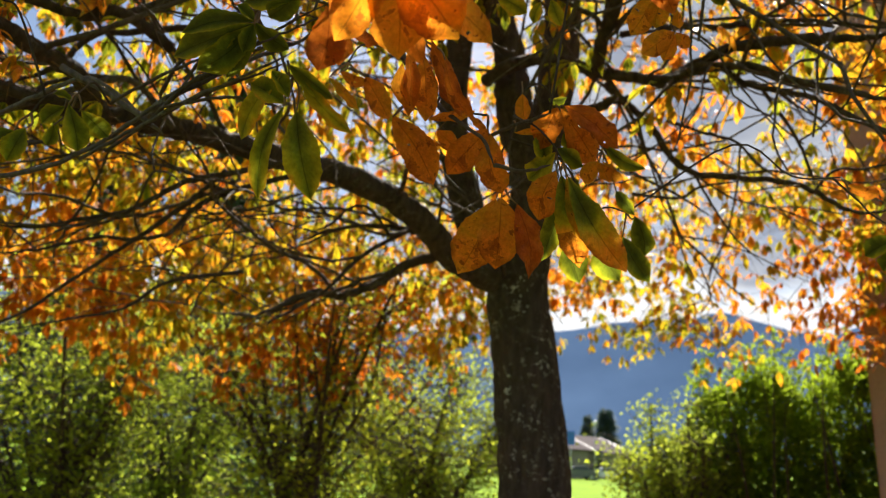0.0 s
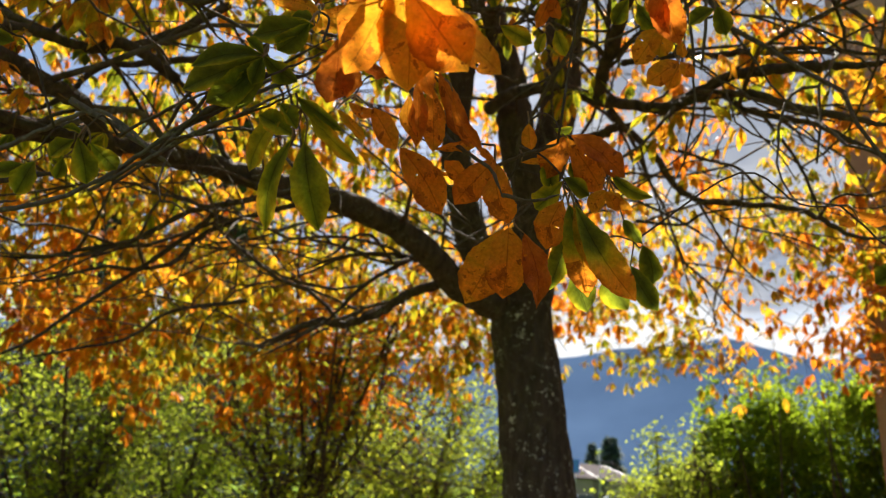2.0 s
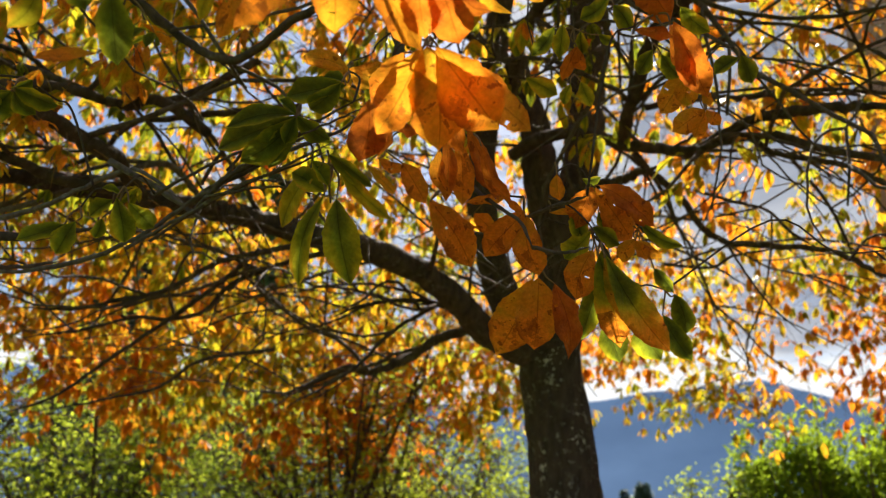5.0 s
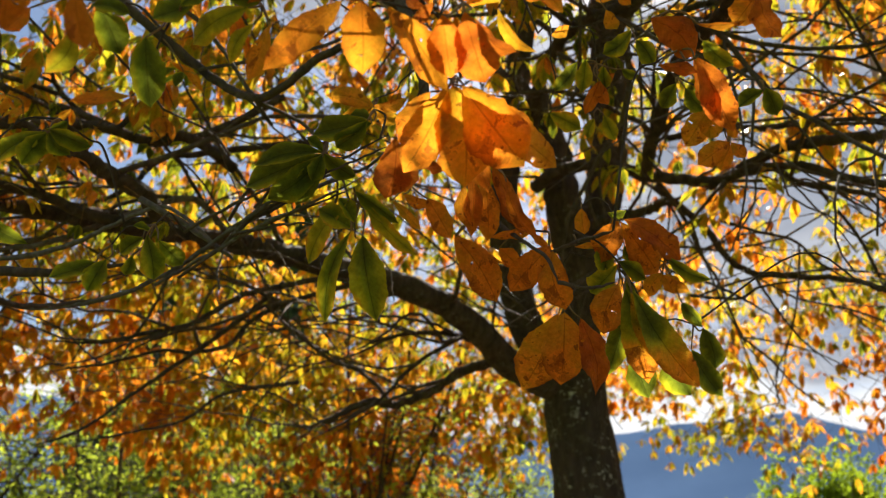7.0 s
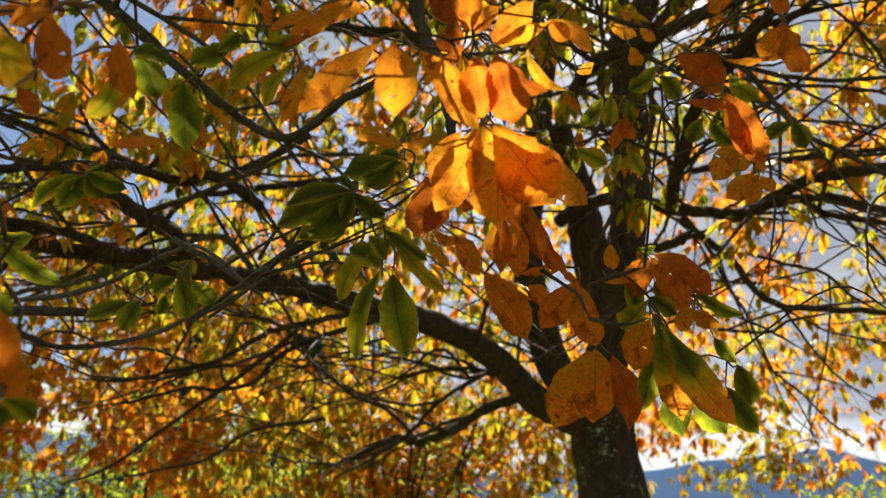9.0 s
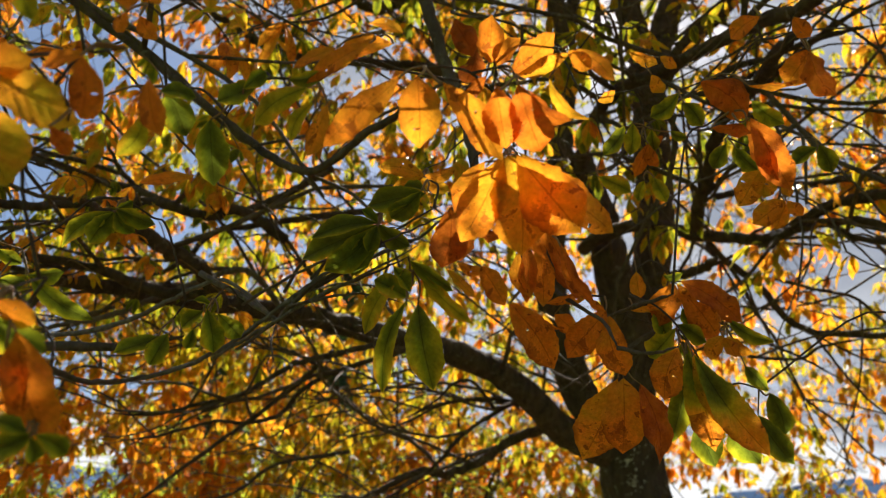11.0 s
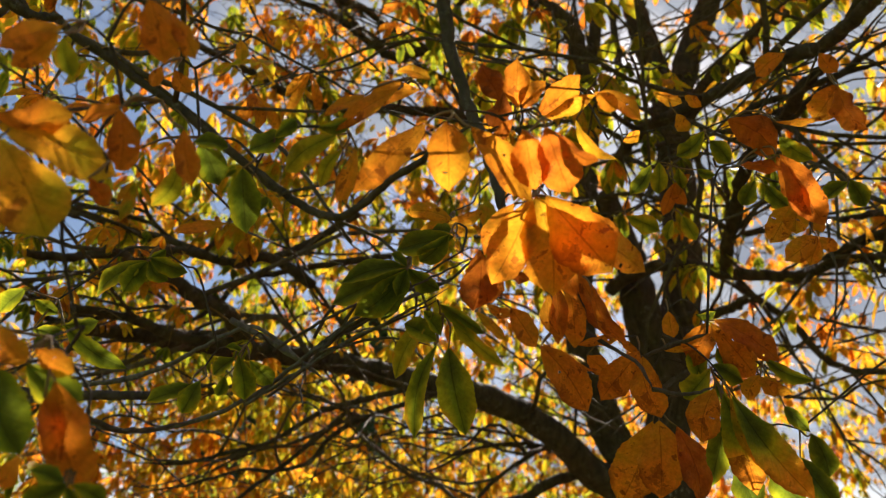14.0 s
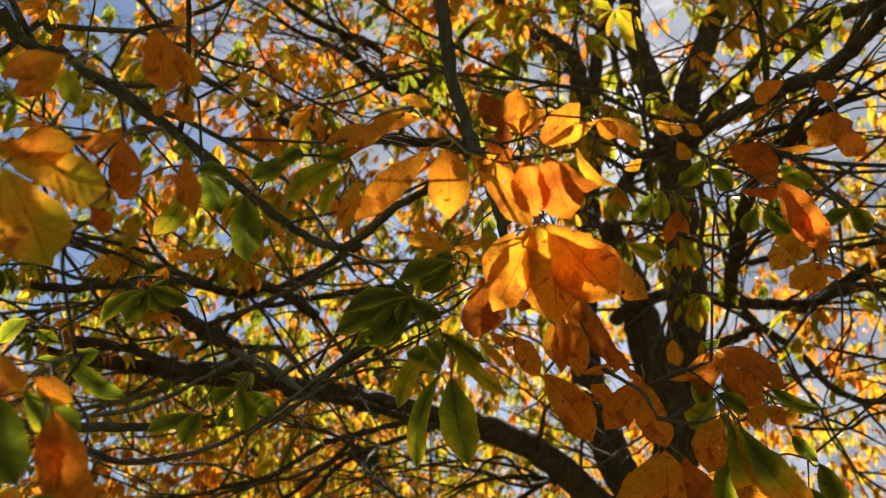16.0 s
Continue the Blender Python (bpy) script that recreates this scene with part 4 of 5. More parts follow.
# hanging leaves lower down
leaf((-0.154, 0.954, 2.112), (-0.116, 0.958, 2.095), 0.019, 0.76, 30)
leaf((-0.119, 0.947, 2.102), (-0.085, 0.993, 2.061), 0.037, 0.78, -10)
leaf((-0.169, 0.949, 2.099), (-0.130, 0.962, 2.057), 0.019, 0.56, 30)
leaf((-0.079, 0.969, 2.054), (-0.018, 1.010, 1.971), 0.056, 0.80, 8)
leaf((-0.077, 0.971, 2.058), (-0.011, 0.986, 2.016), 0.021, 0.72, 50)
leaf((-0.016, 0.977, 2.041), (0.013, 0.999, 2.021), 0.029, 0.80, 20)
leaf((0.054, 0.971, 2.044), (-0.000, 0.998, 1.983), 0.052, 0.80, -14)
leaf((-0.030, 0.964, 2.051), (0.036, 0.956, 2.056), 0.023, 0.76, 45)
leaf((0.030, 0.975, 2.065), (0.052, 0.980, 2.044), 0.015, 0.80, 40)
leaf((0.058, 0.972, 2.036), (0.079, 1.002, 1.960), 0.048, 0.73, 10)
# the broad pair below
leaf((0.080, 1.131, 1.998), (0.022, 1.188, 1.885), 0.077, 0.66, 16)
leaf((0.087, 1.112, 1.993), (0.084, 1.145, 1.886), 0.088, 0.70, -4)
leaf((0.111, 1.108, 1.983), (0.138, 1.142, 1.873), 0.056, 1.00, -26)
leaf((0.169, 1.097, 2.036), (0.145, 1.130, 1.965), 0.073, 0.72, 8)
# orange whorl to its side
leaf((0.166, 1.064, 2.128), (0.145, 1.105, 2.074), 0.060, 0.80, 12)
leaf((0.171, 1.068, 2.129), (0.240, 1.126, 2.063), 0.058, 0.82, -10)
leaf((0.176, 1.063, 2.131), (0.267, 1.091, 2.076), 0.046, 0.94, -28)
leaf((0.236, 1.098, 2.057), (0.219, 1.121, 2.025), 0.042, 0.60, 0)
leaf((0.243, 1.102, 2.057), (0.274, 1.100, 2.026), 0.026, 0.62, 35)
leaf((0.234, 1.087, 2.050), (0.250, 1.101, 2.021), 0.024, 0.66, 25)
leaf((0.111, 1.063, 2.148), (0.117, 1.086, 2.113), 0.029, 0.66, 20)
leaf((0.103, 1.094, 2.096), (0.154, 1.076, 2.092), 0.018, 0.62, 45)
# green leaves turning orange towards their points
leaf((0.163, 1.008, 1.995), (0.200, 1.067, 1.871), 0.051, 0.22, 6, ripen=0.5)
leaf((0.169, 0.990, 1.987), (0.261, 1.022, 1.861), 0.052, 0.16, -14, ripen=0.55)
leaf((0.168, 0.996, 1.986), (0.209, 1.025, 1.892), 0.039, 0.56, 28)
# dark green leaves behind them
leaf((0.193, 1.133, 1.938), (0.219, 1.170, 1.877), 0.064, 0.06, -18)
leaf((0.237, 1.121, 1.939), (0.269, 1.131, 1.872), 0.053, 0.06, 20)
leaf((0.296, 1.115, 1.974), (0.315, 1.142, 1.918), 0.040, 0.08, 20)
leaf((0.279, 1.130, 1.945), (0.327, 1.149, 1.878), 0.040, 0.06, -20)
leaf((0.184, 1.133, 2.003), (0.155, 1.191, 1.914), 0.040, 0.16, 25)
leaf((0.265, 1.108, 2.012), (0.290, 1.104, 1.972), 0.026, 0.10, 30)
leaf((0.152, 1.071, 2.145), (0.181, 1.065, 2.145), 0.022, 0.12, 40)
leaf((0.141, 1.085, 2.101), (0.153, 1.116, 2.063), 0.038, 0.14, 10)
leaf((0.170, 1.110, 2.073), (0.131, 1.152, 2.040), 0.044, 0.28, 12)
leaf((0.171, 1.095, 2.073), (0.208, 1.091, 2.041), 0.044, 0.10, 30)
leaf((0.244, 1.088, 2.080), (0.301, 1.076, 2.037), 0.027, 0.18, 35)
leaf((0.180, 1.094, 2.100), (0.200, 1.110, 2.073), 0.027, 0.10, 25)
# dark green whorls by the near twig
leaf((-0.182, 0.810, 2.139), (-0.260, 0.821, 2.129), 0.035, 0.04, 25)
leaf((-0.186, 0.800, 2.137), (-0.229, 0.827, 2.112), 0.034, 0.05, -10)
leaf((-0.181, 0.815, 2.146), (-0.210, 0.805, 2.151), 0.020, 0.08, 45)
leaf((-0.245, 0.827, 2.104), (-0.357, 0.855, 2.072), 0.037, 0.06, 20)
leaf((-0.244, 0.820, 2.102), (-0.327, 0.807, 2.079), 0.031, 0.05, 40)
leaf((-0.245, 0.827, 2.101), (-0.314, 0.842, 2.044), 0.041, 0.04, 5)
leaf((-0.244, 0.829, 2.101), (-0.283, 0.866, 2.048), 0.035, 0.03, -10)
leaf((-0.241, 0.809, 2.092), (-0.254, 0.825, 2.062), 0.032, 0.06, 0)
leaf((-0.242, 0.820, 2.100), (-0.205, 0.850, 2.082), 0.032, 0.05, 25)
leaf((-0.244, 0.821, 2.104), (-0.263, 0.804, 2.114), 0.025, 0.10, 40)
# green whorl on the near twig
leaf((-0.206, 0.862, 2.011), (-0.235, 0.898, 1.899), 0.029, 0.20, 12)
leaf((-0.194, 0.881, 2.014), (-0.172, 0.923, 1.911), 0.050, 0.20, 0)
leaf((-0.207, 0.875, 2.021), (-0.250, 0.859, 2.041), 0.042, 0.28, 15)
leaf((-0.213, 0.857, 2.052), (-0.273, 0.905, 1.981), 0.031, 0.32, 25)
leaf((-0.204, 0.872, 2.028), (-0.223, 0.851, 2.054), 0.026, 0.24, 30)
leaf((-0.193, 0.862, 2.054), (-0.123, 0.895, 1.991), 0.026, 0.40, 40)
leaf((-0.203, 0.850, 2.062), (-0.150, 0.871, 2.025), 0.026, 0.14, 35)
# leaves towards the wall
leaf((0.273, 0.687, 2.246), (0.253, 0.733, 2.229), 0.060, 0.76, 10)
leaf((0.269, 0.682, 2.238), (0.294, 0.702, 2.188), 0.044, 0.94, 35)
leaf((0.215, 0.658, 2.271), (0.185, 0.680, 2.260), 0.034, 0.74, 10)
leaf((0.252, 0.663, 2.272), (0.272, 0.678, 2.255), 0.023, 0.80, 20)
leaf((0.159, 0.731, 2.240), (0.215, 0.764, 2.205), 0.040, 0.98, 20)
leaf((0.211, 0.735, 2.187), (0.263, 0.784, 2.115), 0.041, 0.93, -15)
leaf((0.211, 0.749, 2.194), (0.241, 0.775, 2.123), 0.028, 0.90, 35)
leaf((0.168, 0.747, 2.183), (0.209, 0.736, 2.164), 0.019, 0.96, 45)
leaf((0.211, 0.725, 2.227), (0.263, 0.712, 2.217), 0.015, 0.70, 50)
# orange and green leaves farther up that bough
leaf((0.374, 1.132, 2.312), (0.327, 1.173, 2.290), 0.046, 0.64, 15)
leaf((0.375, 1.138, 2.314), (0.364, 1.170, 2.278), 0.044, 0.66, 0)
leaf((0.373, 1.126, 2.308), (0.396, 1.128, 2.281), 0.036, 0.72, 30)
leaf((0.345, 1.118, 2.372), (0.307, 1.165, 2.322), 0.048, 0.62, 10)
leaf((0.356, 1.092, 2.365), (0.344, 1.142, 2.324), 0.044, 0.60, -10)
leaf((0.375, 1.120, 2.347), (0.385, 1.139, 2.324), 0.027, 0.66, 20)
leaf((0.283, 1.097, 2.408), (0.265, 1.138, 2.383), 0.052, 0.08, 10)
leaf((0.299, 1.105, 2.403), (0.334, 1.120, 2.367), 0.046, 0.10, 25)
leaf((0.322, 1.056, 2.465), (0.373, 1.074, 2.425), 0.036, 0.26, 25)
leaf((0.419, 1.066, 2.377), (0.444, 1.098, 2.344), 0.040, 0.10, 10)
leaf((0.417, 1.071, 2.376), (0.379, 1.088, 2.354), 0.038, 0.12, 30)
leaf((0.203, 1.052, 2.483), (0.159, 1.098, 2.470), 0.036, 0.18, 20)
leaf((0.212, 1.061, 2.470), (0.244, 1.084, 2.434), 0.036, 0.16, 10)
leaf((0.129, 1.097, 2.457), (0.126, 1.137, 2.414), 0.033, 0.30, 0)
leaf((0.161, 1.101, 2.445), (0.168, 1.133, 2.421), 0.029, 0.22, 10)
leaf((0.116, 1.105, 2.457), (0.079, 1.138, 2.418), 0.033, 0.16, 20)
leaf((0.070, 1.151, 2.381), (0.128, 1.173, 2.361), 0.038, 0.36, 20)
leaf((0.149, 1.153, 2.371), (0.138, 1.182, 2.346), 0.023, 0.30, 15)
leaf((0.166, 1.148, 2.374), (0.188, 1.169, 2.336), 0.029, 0.32, 0)
leaf((0.154, 1.111, 2.421), (0.134, 1.164, 2.384), 0.027, 0.88, 10)
leaf((0.156, 1.113, 2.423), (0.172, 1.146, 2.393), 0.025, 0.86, 0)
leaf((0.158, 1.124, 2.433), (0.182, 1.112, 2.437), 0.021, 0.84, 40)
leaf((0.122, 1.023, 2.555), (0.172, 1.043, 2.541), 0.027, 0.66, 25)
leaf((0.173, 1.018, 2.537), (0.199, 1.023, 2.514), 0.025, 0.68, 30)
leaf((0.160, 1.042, 2.518), (0.182, 1.070, 2.499), 0.033, 0.60, 5)
leaf((0.192, 1.096, 2.435), (0.219, 1.093, 2.419), 0.027, 0.12, 30)
leaf((0.070, 1.083, 2.496), (0.099, 1.067, 2.504), 0.025, 0.64, 30)
# low leaves before the wall
leaf((0.618, 0.978, 1.918), (0.587, 1.014, 1.900), 0.043, 0.12, 15)
leaf((0.584, 1.026, 2.010), (0.625, 1.021, 1.993), 0.022, 0.76, 30)
leaf((0.618, 0.983, 1.903), (0.607, 1.009, 1.877), 0.032, 0.16, 25)
leaf((0.608, 1.075, 2.006), (0.591, 1.090, 2.023), 0.021, 0.70, 20)
# leaves at the very edge
leaf((-0.440, 0.356, 1.955), (-0.425, 0.416, 1.905), 0.054, 0.58, 10)
leaf((-0.445, 0.354, 1.966), (-0.391, 0.425, 1.968), 0.041, 0.58, -20)
leaf((-0.445, 0.348, 1.968), (-0.401, 0.372, 1.987), 0.029, 0.74, 40)
leaf((-0.367, 0.376, 1.993), (-0.374, 0.405, 1.957), 0.026, 0.86, 4)
leaf((-0.337, 0.416, 2.004), (-0.336, 0.447, 1.972), 0.024, 0.88, -5)
leaf((-0.374, 0.388, 2.007), (-0.400, 0.380, 1.987), 0.015, 0.82, 40)
leaf((-0.342, 0.338, 2.066), (-0.344, 0.379, 2.039), 0.035, 0.78, 6)
leaf((-0.331, 0.351, 2.063), (-0.320, 0.382, 2.046), 0.022, 0.76, -25)
leaf((-0.394, 0.325, 2.030), (-0.423, 0.310, 1.996), 0.021, 0.74, 30)
leaf((-0.395, 0.324, 2.022), (-0.430, 0.331, 2.000), 0.022, 0.72, 20)
leaf((-0.394, 0.330, 2.023), (-0.396, 0.353, 2.006), 0.018, 0.36, 10)
leaf((-0.390, 0.396, 1.945), (-0.380, 0.414, 1.931), 0.016, 0.98, 30)
# leaves in a second row behind the edge
leaf((-0.450, 0.519, 2.075), (-0.478, 0.527, 2.057), 0.020, 0.82, 25)
leaf((-0.418, 0.540, 2.071), (-0.453, 0.564, 2.036), 0.023, 0.40, 15)
leaf((-0.399, 0.537, 2.096), (-0.388, 0.573, 2.064), 0.036, 0.09, 10)
leaf((-0.361, 0.563, 2.077), (-0.366, 0.612, 2.028), 0.037, 0.07, -8)
leaf((-0.269, 0.571, 2.120), (-0.333, 0.595, 2.094), 0.029, 0.30, 20)
leaf((-0.318, 0.558, 2.117), (-0.352, 0.550, 2.091), 0.026, 0.10, 35)
leaf((-0.325, 0.547, 2.101), (-0.304, 0.549, 2.122), 0.024, 0.09, 25)
leaf((-0.410, 0.480, 2.138), (-0.403, 0.506, 2.130), 0.026, 0.80, 10)
leaf((-0.419, 0.472, 2.136), (-0.432, 0.487, 2.123), 0.022, 0.82, -20)
leaf((-0.346, 0.477, 2.168), (-0.350, 0.496, 2.158), 0.020, 0.56, 5)
leaf((-0.513, 0.447, 2.069), (-0.489, 0.468, 2.062), 0.029, 0.80, 30)
leaf((-0.380, 0.595, 2.032), (-0.424, 0.569, 2.012), 0.016, 0.74, 40)
leaf((-0.284, 0.557, 2.119), (-0.250, 0.559, 2.129), 0.022, 0.10, 40)
leaf((-0.369, 0.541, 2.087), (-0.395, 0.521, 2.083), 0.024, 0.12, 40)
# green whorls over the left twigs
leaf((-0.585, 0.775, 2.100), (-0.652, 0.789, 2.055), 0.027, 0.20, 25)
leaf((-0.577, 0.765, 2.093), (-0.608, 0.776, 2.054), 0.032, 0.16, 5)
leaf((-0.581, 0.773, 2.097), (-0.597, 0.783, 2.070), 0.030, 0.14, -10)
leaf((-0.575, 0.766, 2.094), (-0.556, 0.790, 2.076), 0.036, 0.10, 10)
leaf((-0.571, 0.761, 2.095), (-0.530, 0.786, 2.083), 0.028, 0.09, 35)
leaf((-0.581, 0.768, 2.099), (-0.558, 0.771, 2.112), 0.024, 0.14, 40)
leaf((-0.684, 0.723, 2.019), (-0.672, 0.756, 2.012), 0.022, 0.20, 25)
leaf((-0.661, 0.760, 2.001), (-0.603, 0.825, 1.968), 0.028, 0.14, 20)
leaf((-0.681, 0.734, 1.982), (-0.651, 0.747, 1.984), 0.032, 0.10, 30)
leaf((-0.669, 0.765, 2.003), (-0.629, 0.778, 2.012), 0.027, 0.16, 40)
leaf((-0.696, 0.715, 2.030), (-0.723, 0.715, 1.999), 0.027, 0.20, 25)
leaf((-0.473, 0.864, 2.001), (-0.466, 0.894, 1.950), 0.035, 0.20, 5)
leaf((-0.461, 0.874, 1.998), (-0.439, 0.910, 1.978), 0.030, 0.18, 20)
leaf((-0.485, 0.879, 2.004), (-0.516, 0.885, 1.983), 0.027, 0.14, 25)
leaf((-0.516, 0.858, 1.964), (-0.537, 0.867, 1.923), 0.036, 0.15, 10)
leaf((-0.528, 0.857, 1.959), (-0.568, 0.830, 1.927), 0.027, 0.12, 30)
leaf((-0.489, 0.869, 1.974), (-0.500, 0.882, 1.951), 0.027, 0.13, 5)
leaf((-0.475, 0.875, 2.012), (-0.493, 0.861, 2.014), 0.021, 0.16, 40)
# low leaves at the very edge
leaf((-0.442, 0.434, 1.809), (-0.430, 0.471, 1.757), 0.048, 0.09, 0)
leaf((-0.421, 0.436, 1.813), (-0.392, 0.469, 1.797), 0.034, 0.15, 25)
leaf((-0.429, 0.407, 1.829), (-0.416, 0.428, 1.809), 0.031, 0.72, 10)
leaf((-0.414, 0.431, 1.822), (-0.393, 0.451, 1.811), 0.022, 0.74, 30)
leaf((-0.399, 0.443, 1.802), (-0.397, 0.506, 1.739), 0.041, 0.80, 18)
leaf((-0.407, 0.448, 1.792), (-0.405, 0.482, 1.756), 0.036, 0.78, -15)
leaf((-0.422, 0.461, 1.754), (-0.432, 0.469, 1.733), 0.024, 0.74, 10)
leaf((-0.397, 0.482, 1.742), (-0.411, 0.463, 1.747), 0.019, 0.14, 30)
leaf((-0.397, 0.489, 1.742), (-0.427, 0.484, 1.725), 0.022, 0.16, 10)
leaf((-0.391, 0.484, 1.741), (-0.376, 0.505, 1.732), 0.022, 0.20, 15)
leaf((-0.396, 0.486, 1.739), (-0.395, 0.495, 1.722), 0.020, 0.13, 0)

# more compound leaves along the near boughs
KINDS = []
for k in range(14):
    b, t, w, fc, ti = fans(np.zeros((1, 3)), np.array([(0.10, 0.16, 0.22, 0.30, 0.42, 0.55, 0.60, 0.64, 0.68, 0.72, 0.76, 0.70, 0.66, 0.84)[k]]), rng, 0.076)
    v, f, uv, ti = blades(b, t, w, fc, ti, rng, 8, 2, 0.35, 0.16, 0.04, 0.56, 0.05, 0.05)
    KINDS.append(mesh_of("leaf", v, f, m_leaf, True, uv, ti))
where = np.linalg.norm(SKEL_P - EYE, axis=1)
near_joints = SKEL_P[(where > 1.7) & (where < 3.2) & (SKEL_R < 0.035)]
made = 0
while made < 95:
    p = near_joints[rng.integers(len(near_joints))]
    q = p + rng.normal(0, 0.075, 3) + np.array((0, 0, -0.02))
    away = q - EYE
    head = math.degrees(math.atan2(away[0], away[1]))
    rise = math.degrees(math.asin(away[2] / np.linalg.norm(away)))
    if np.linalg.norm(away) < 1.6 or rise < 20 or (-4 < head < 20 and rise < 27) or (head > 0 and rng.random() > 0.2):
        continue
    k = int(rng.integers(0, 5)) if rng.random() < (0.5 if head < -8 else 0.25) else int(rng.integers(4, 14))
    ob = part("leaf", KINDS[k], tree)
    ob.location = q - off
    ob.rotation_euler = (0, 0, rng.random() * 6.28)
    v, f = tube(spline([p, (p + q) / 2 + rng.normal(0, 0.012, 3) + np.array((0, 0, 0.015)), q], 4)[0], np.linspace(0.0022, 0.0013, 9), 5)
    STALKS.take(v, f)
    made += 1

hubs = []
for b in BASES:
    for h in hubs:
        if np.linalg.norm(np.mean(h, axis=0) - b) < 0.055:
            h.append(b)
            break
    else:
        hubs.append([b])
joints = allp[allr < 0.03]
joints = joints[np.linalg.norm(joints - EYE, axis=1) < 2.6]
hubs.sort(key=lambda h: np.min(np.linalg.norm(joints - np.mean(h, axis=0), axis=1)))
for h in hubs:
    c = np.mean(h, axis=0) + np.array((0.0, 0.015, 0.028))
    k = int(np.argmin(np.linalg.norm(joints - c, axis=1)))
    gap = np.linalg.norm(joints[k] - c)
    bow = (joints[k] + c) / 2 + rng.normal(0, 0.10 * gap, 3) + np.array((0, 0, 0.16 * gap))
    bow2 = bow + (c - bow) * 0.5 + rng.normal(0, 0.05 * gap, 3) + np.array((0, 0, 0.05 * gap))
    pts, run = spline([joints[k], bow, bow2, c], 5)
    v, f = tube(pts, np.linspace(0.0017, 0.0011, len(pts)), 6)
    BEARERS.take(v, f)
    joints = np.vstack([joints, pts[2:]])
    for b in h:
        v, f = tube(spline([c, (c + b) / 2 + rng.normal(0, 0.003, 3), b], 3)[0], np.linspace(0.0017, 0.001, 7), 5)
        STALKS.take(v, f)
me = STALKS.mesh("leaf_stalk", m_stalk)
me.transform(Matrix.Translation(-Vector(off)))
part("leaf_stalk", me, tree, "thin reddish leaf stalks", "stuff")
me = BEARERS.mesh("leafy_twig", m_limb)
me.transform(Matrix.Translation(-Vector(off)))
part("leafy_twig", me, tree, "thin brown twigs that bear the leaves", "stuff")

# ---- shrubs ----
def shrub(name, label, x, y, height, spread, stems, leaves_n, size, tint_mid, seed, lean=0.5):
    r = np.random.default_rng(seed)
    root = thing(name, label, "shrub", (x, y, 0))
    tips = []
    for i in range(stems):
        a = r.random() * 2 * math.pi
        top = np.array((math.cos(a) * spread * r.uniform(0.15, 0.95), math.sin(a) * spread * r.uniform(0.15, 0.95), height * r.uniform(0.65, 1.0)))
        foot = np.array((math.cos(a) * 0.22 * r.random(), math.sin(a) * 0.22 * r.random(), -0.05))
        pts, run = spline([foot, foot + (top - foot) * 0.35 * np.array((lean, lean, 1.1)) + r.normal(0, 0.05, 3), foot + (top - foot) * 0.7 * np.array((0.9, 0.9, 1.05)) + r.normal(0, 0.08, 3), top], 6)
        v, f = tube(pts, 0.032 * (1 - 0.75 * run) * r.uniform(0.6, 1.2), 6)
        part("stem", mesh_of("stem", v, f, m_limb), root)
        for k in range(3, len(pts)):
            tips.append(pts[k])
    tips = np.array(tips)
    side, hub = Heap(), []
    for i in range(leaves_n // 14):
        a = tips[r.integers(len(tips))]
        e = a + r.normal(0, 1, 3) * np.array((0.42, 0.42, 0.32)) * spread * 0.5
        e[2] = max(0.15, e[2])
        v, f = tube(np.array([a, (a + e) / 2 + r.normal(0, 0.04, 3), e]), np.array([0.007, 0.005, 0.002]), 4)
        side.take(v, f)
        s = r.random((14, 1))
        hub.append(a + (e - a) * (0.35 + 0.65 * s) + r.normal(0, 0.09, (14, 3)))
    part("fine_branching", side.mesh("fine_branching", m_twig), root, "", "stuff")
    hub = np.vstack(hub)
    dirn = unit(r.normal(0, 1, hub.shape) + (0, 0, 0.1))
    ln = size * r.uniform(0.6, 1.3, len(hub))
    heap = Heap()
    ti = np.clip(tint_mid + 0.25 * np.array([noise.noise(tuple(h * 0.8)) for h in hub]) + r.normal(0, 0.12, len(hub)), 0, 1)
    heap.take(*blades(hub, hub + dirn * ln[:, None], ln * 0.55, r.normal(0, 1, hub.shape) + (0, 0, 1.0), ti, r, 2, 1, 0.2, 0.1))
    part("foliage", heap.mesh("foliage", m_green), root, "", "stuff")
    return root


shrub("shrub", "tall green multi-stemmed shrub with dark stems behind the tree", -1.38, 8.49, 4.2, 2.7, 34, 15500, 0.060, 0.72, 11, 0.35)
shrub("shrub", "dense dark green shrub beside the lawn", -3.83, 8.15, 4.0, 2.3, 16, 13500, 0.062, 0.56, 12)
shrub("shrub", "low yellow-green bush on the lawn", -0.16, 10.50, 2.9, 1.9, 18, 19000, 0.062, 0.52, 14)
shrub("shrub", "dense dark green shrub beside the lawn", -5.17, 7.12, 4.0, 2.1, 12, 10500, 0.062, 0.58, 15)
shrub("shrub", "green shrub on the lawn behind other shrubs", -3.51, 10.95, 3.9, 2.2, 16, 13000, 0.060, 0.50, 16)
shrub("shrub", "small yellowish green bush at the end of the hedge", 2.86, 9.25, 2.4, 0.85, 16, 10500, 0.058, 0.50, 17)


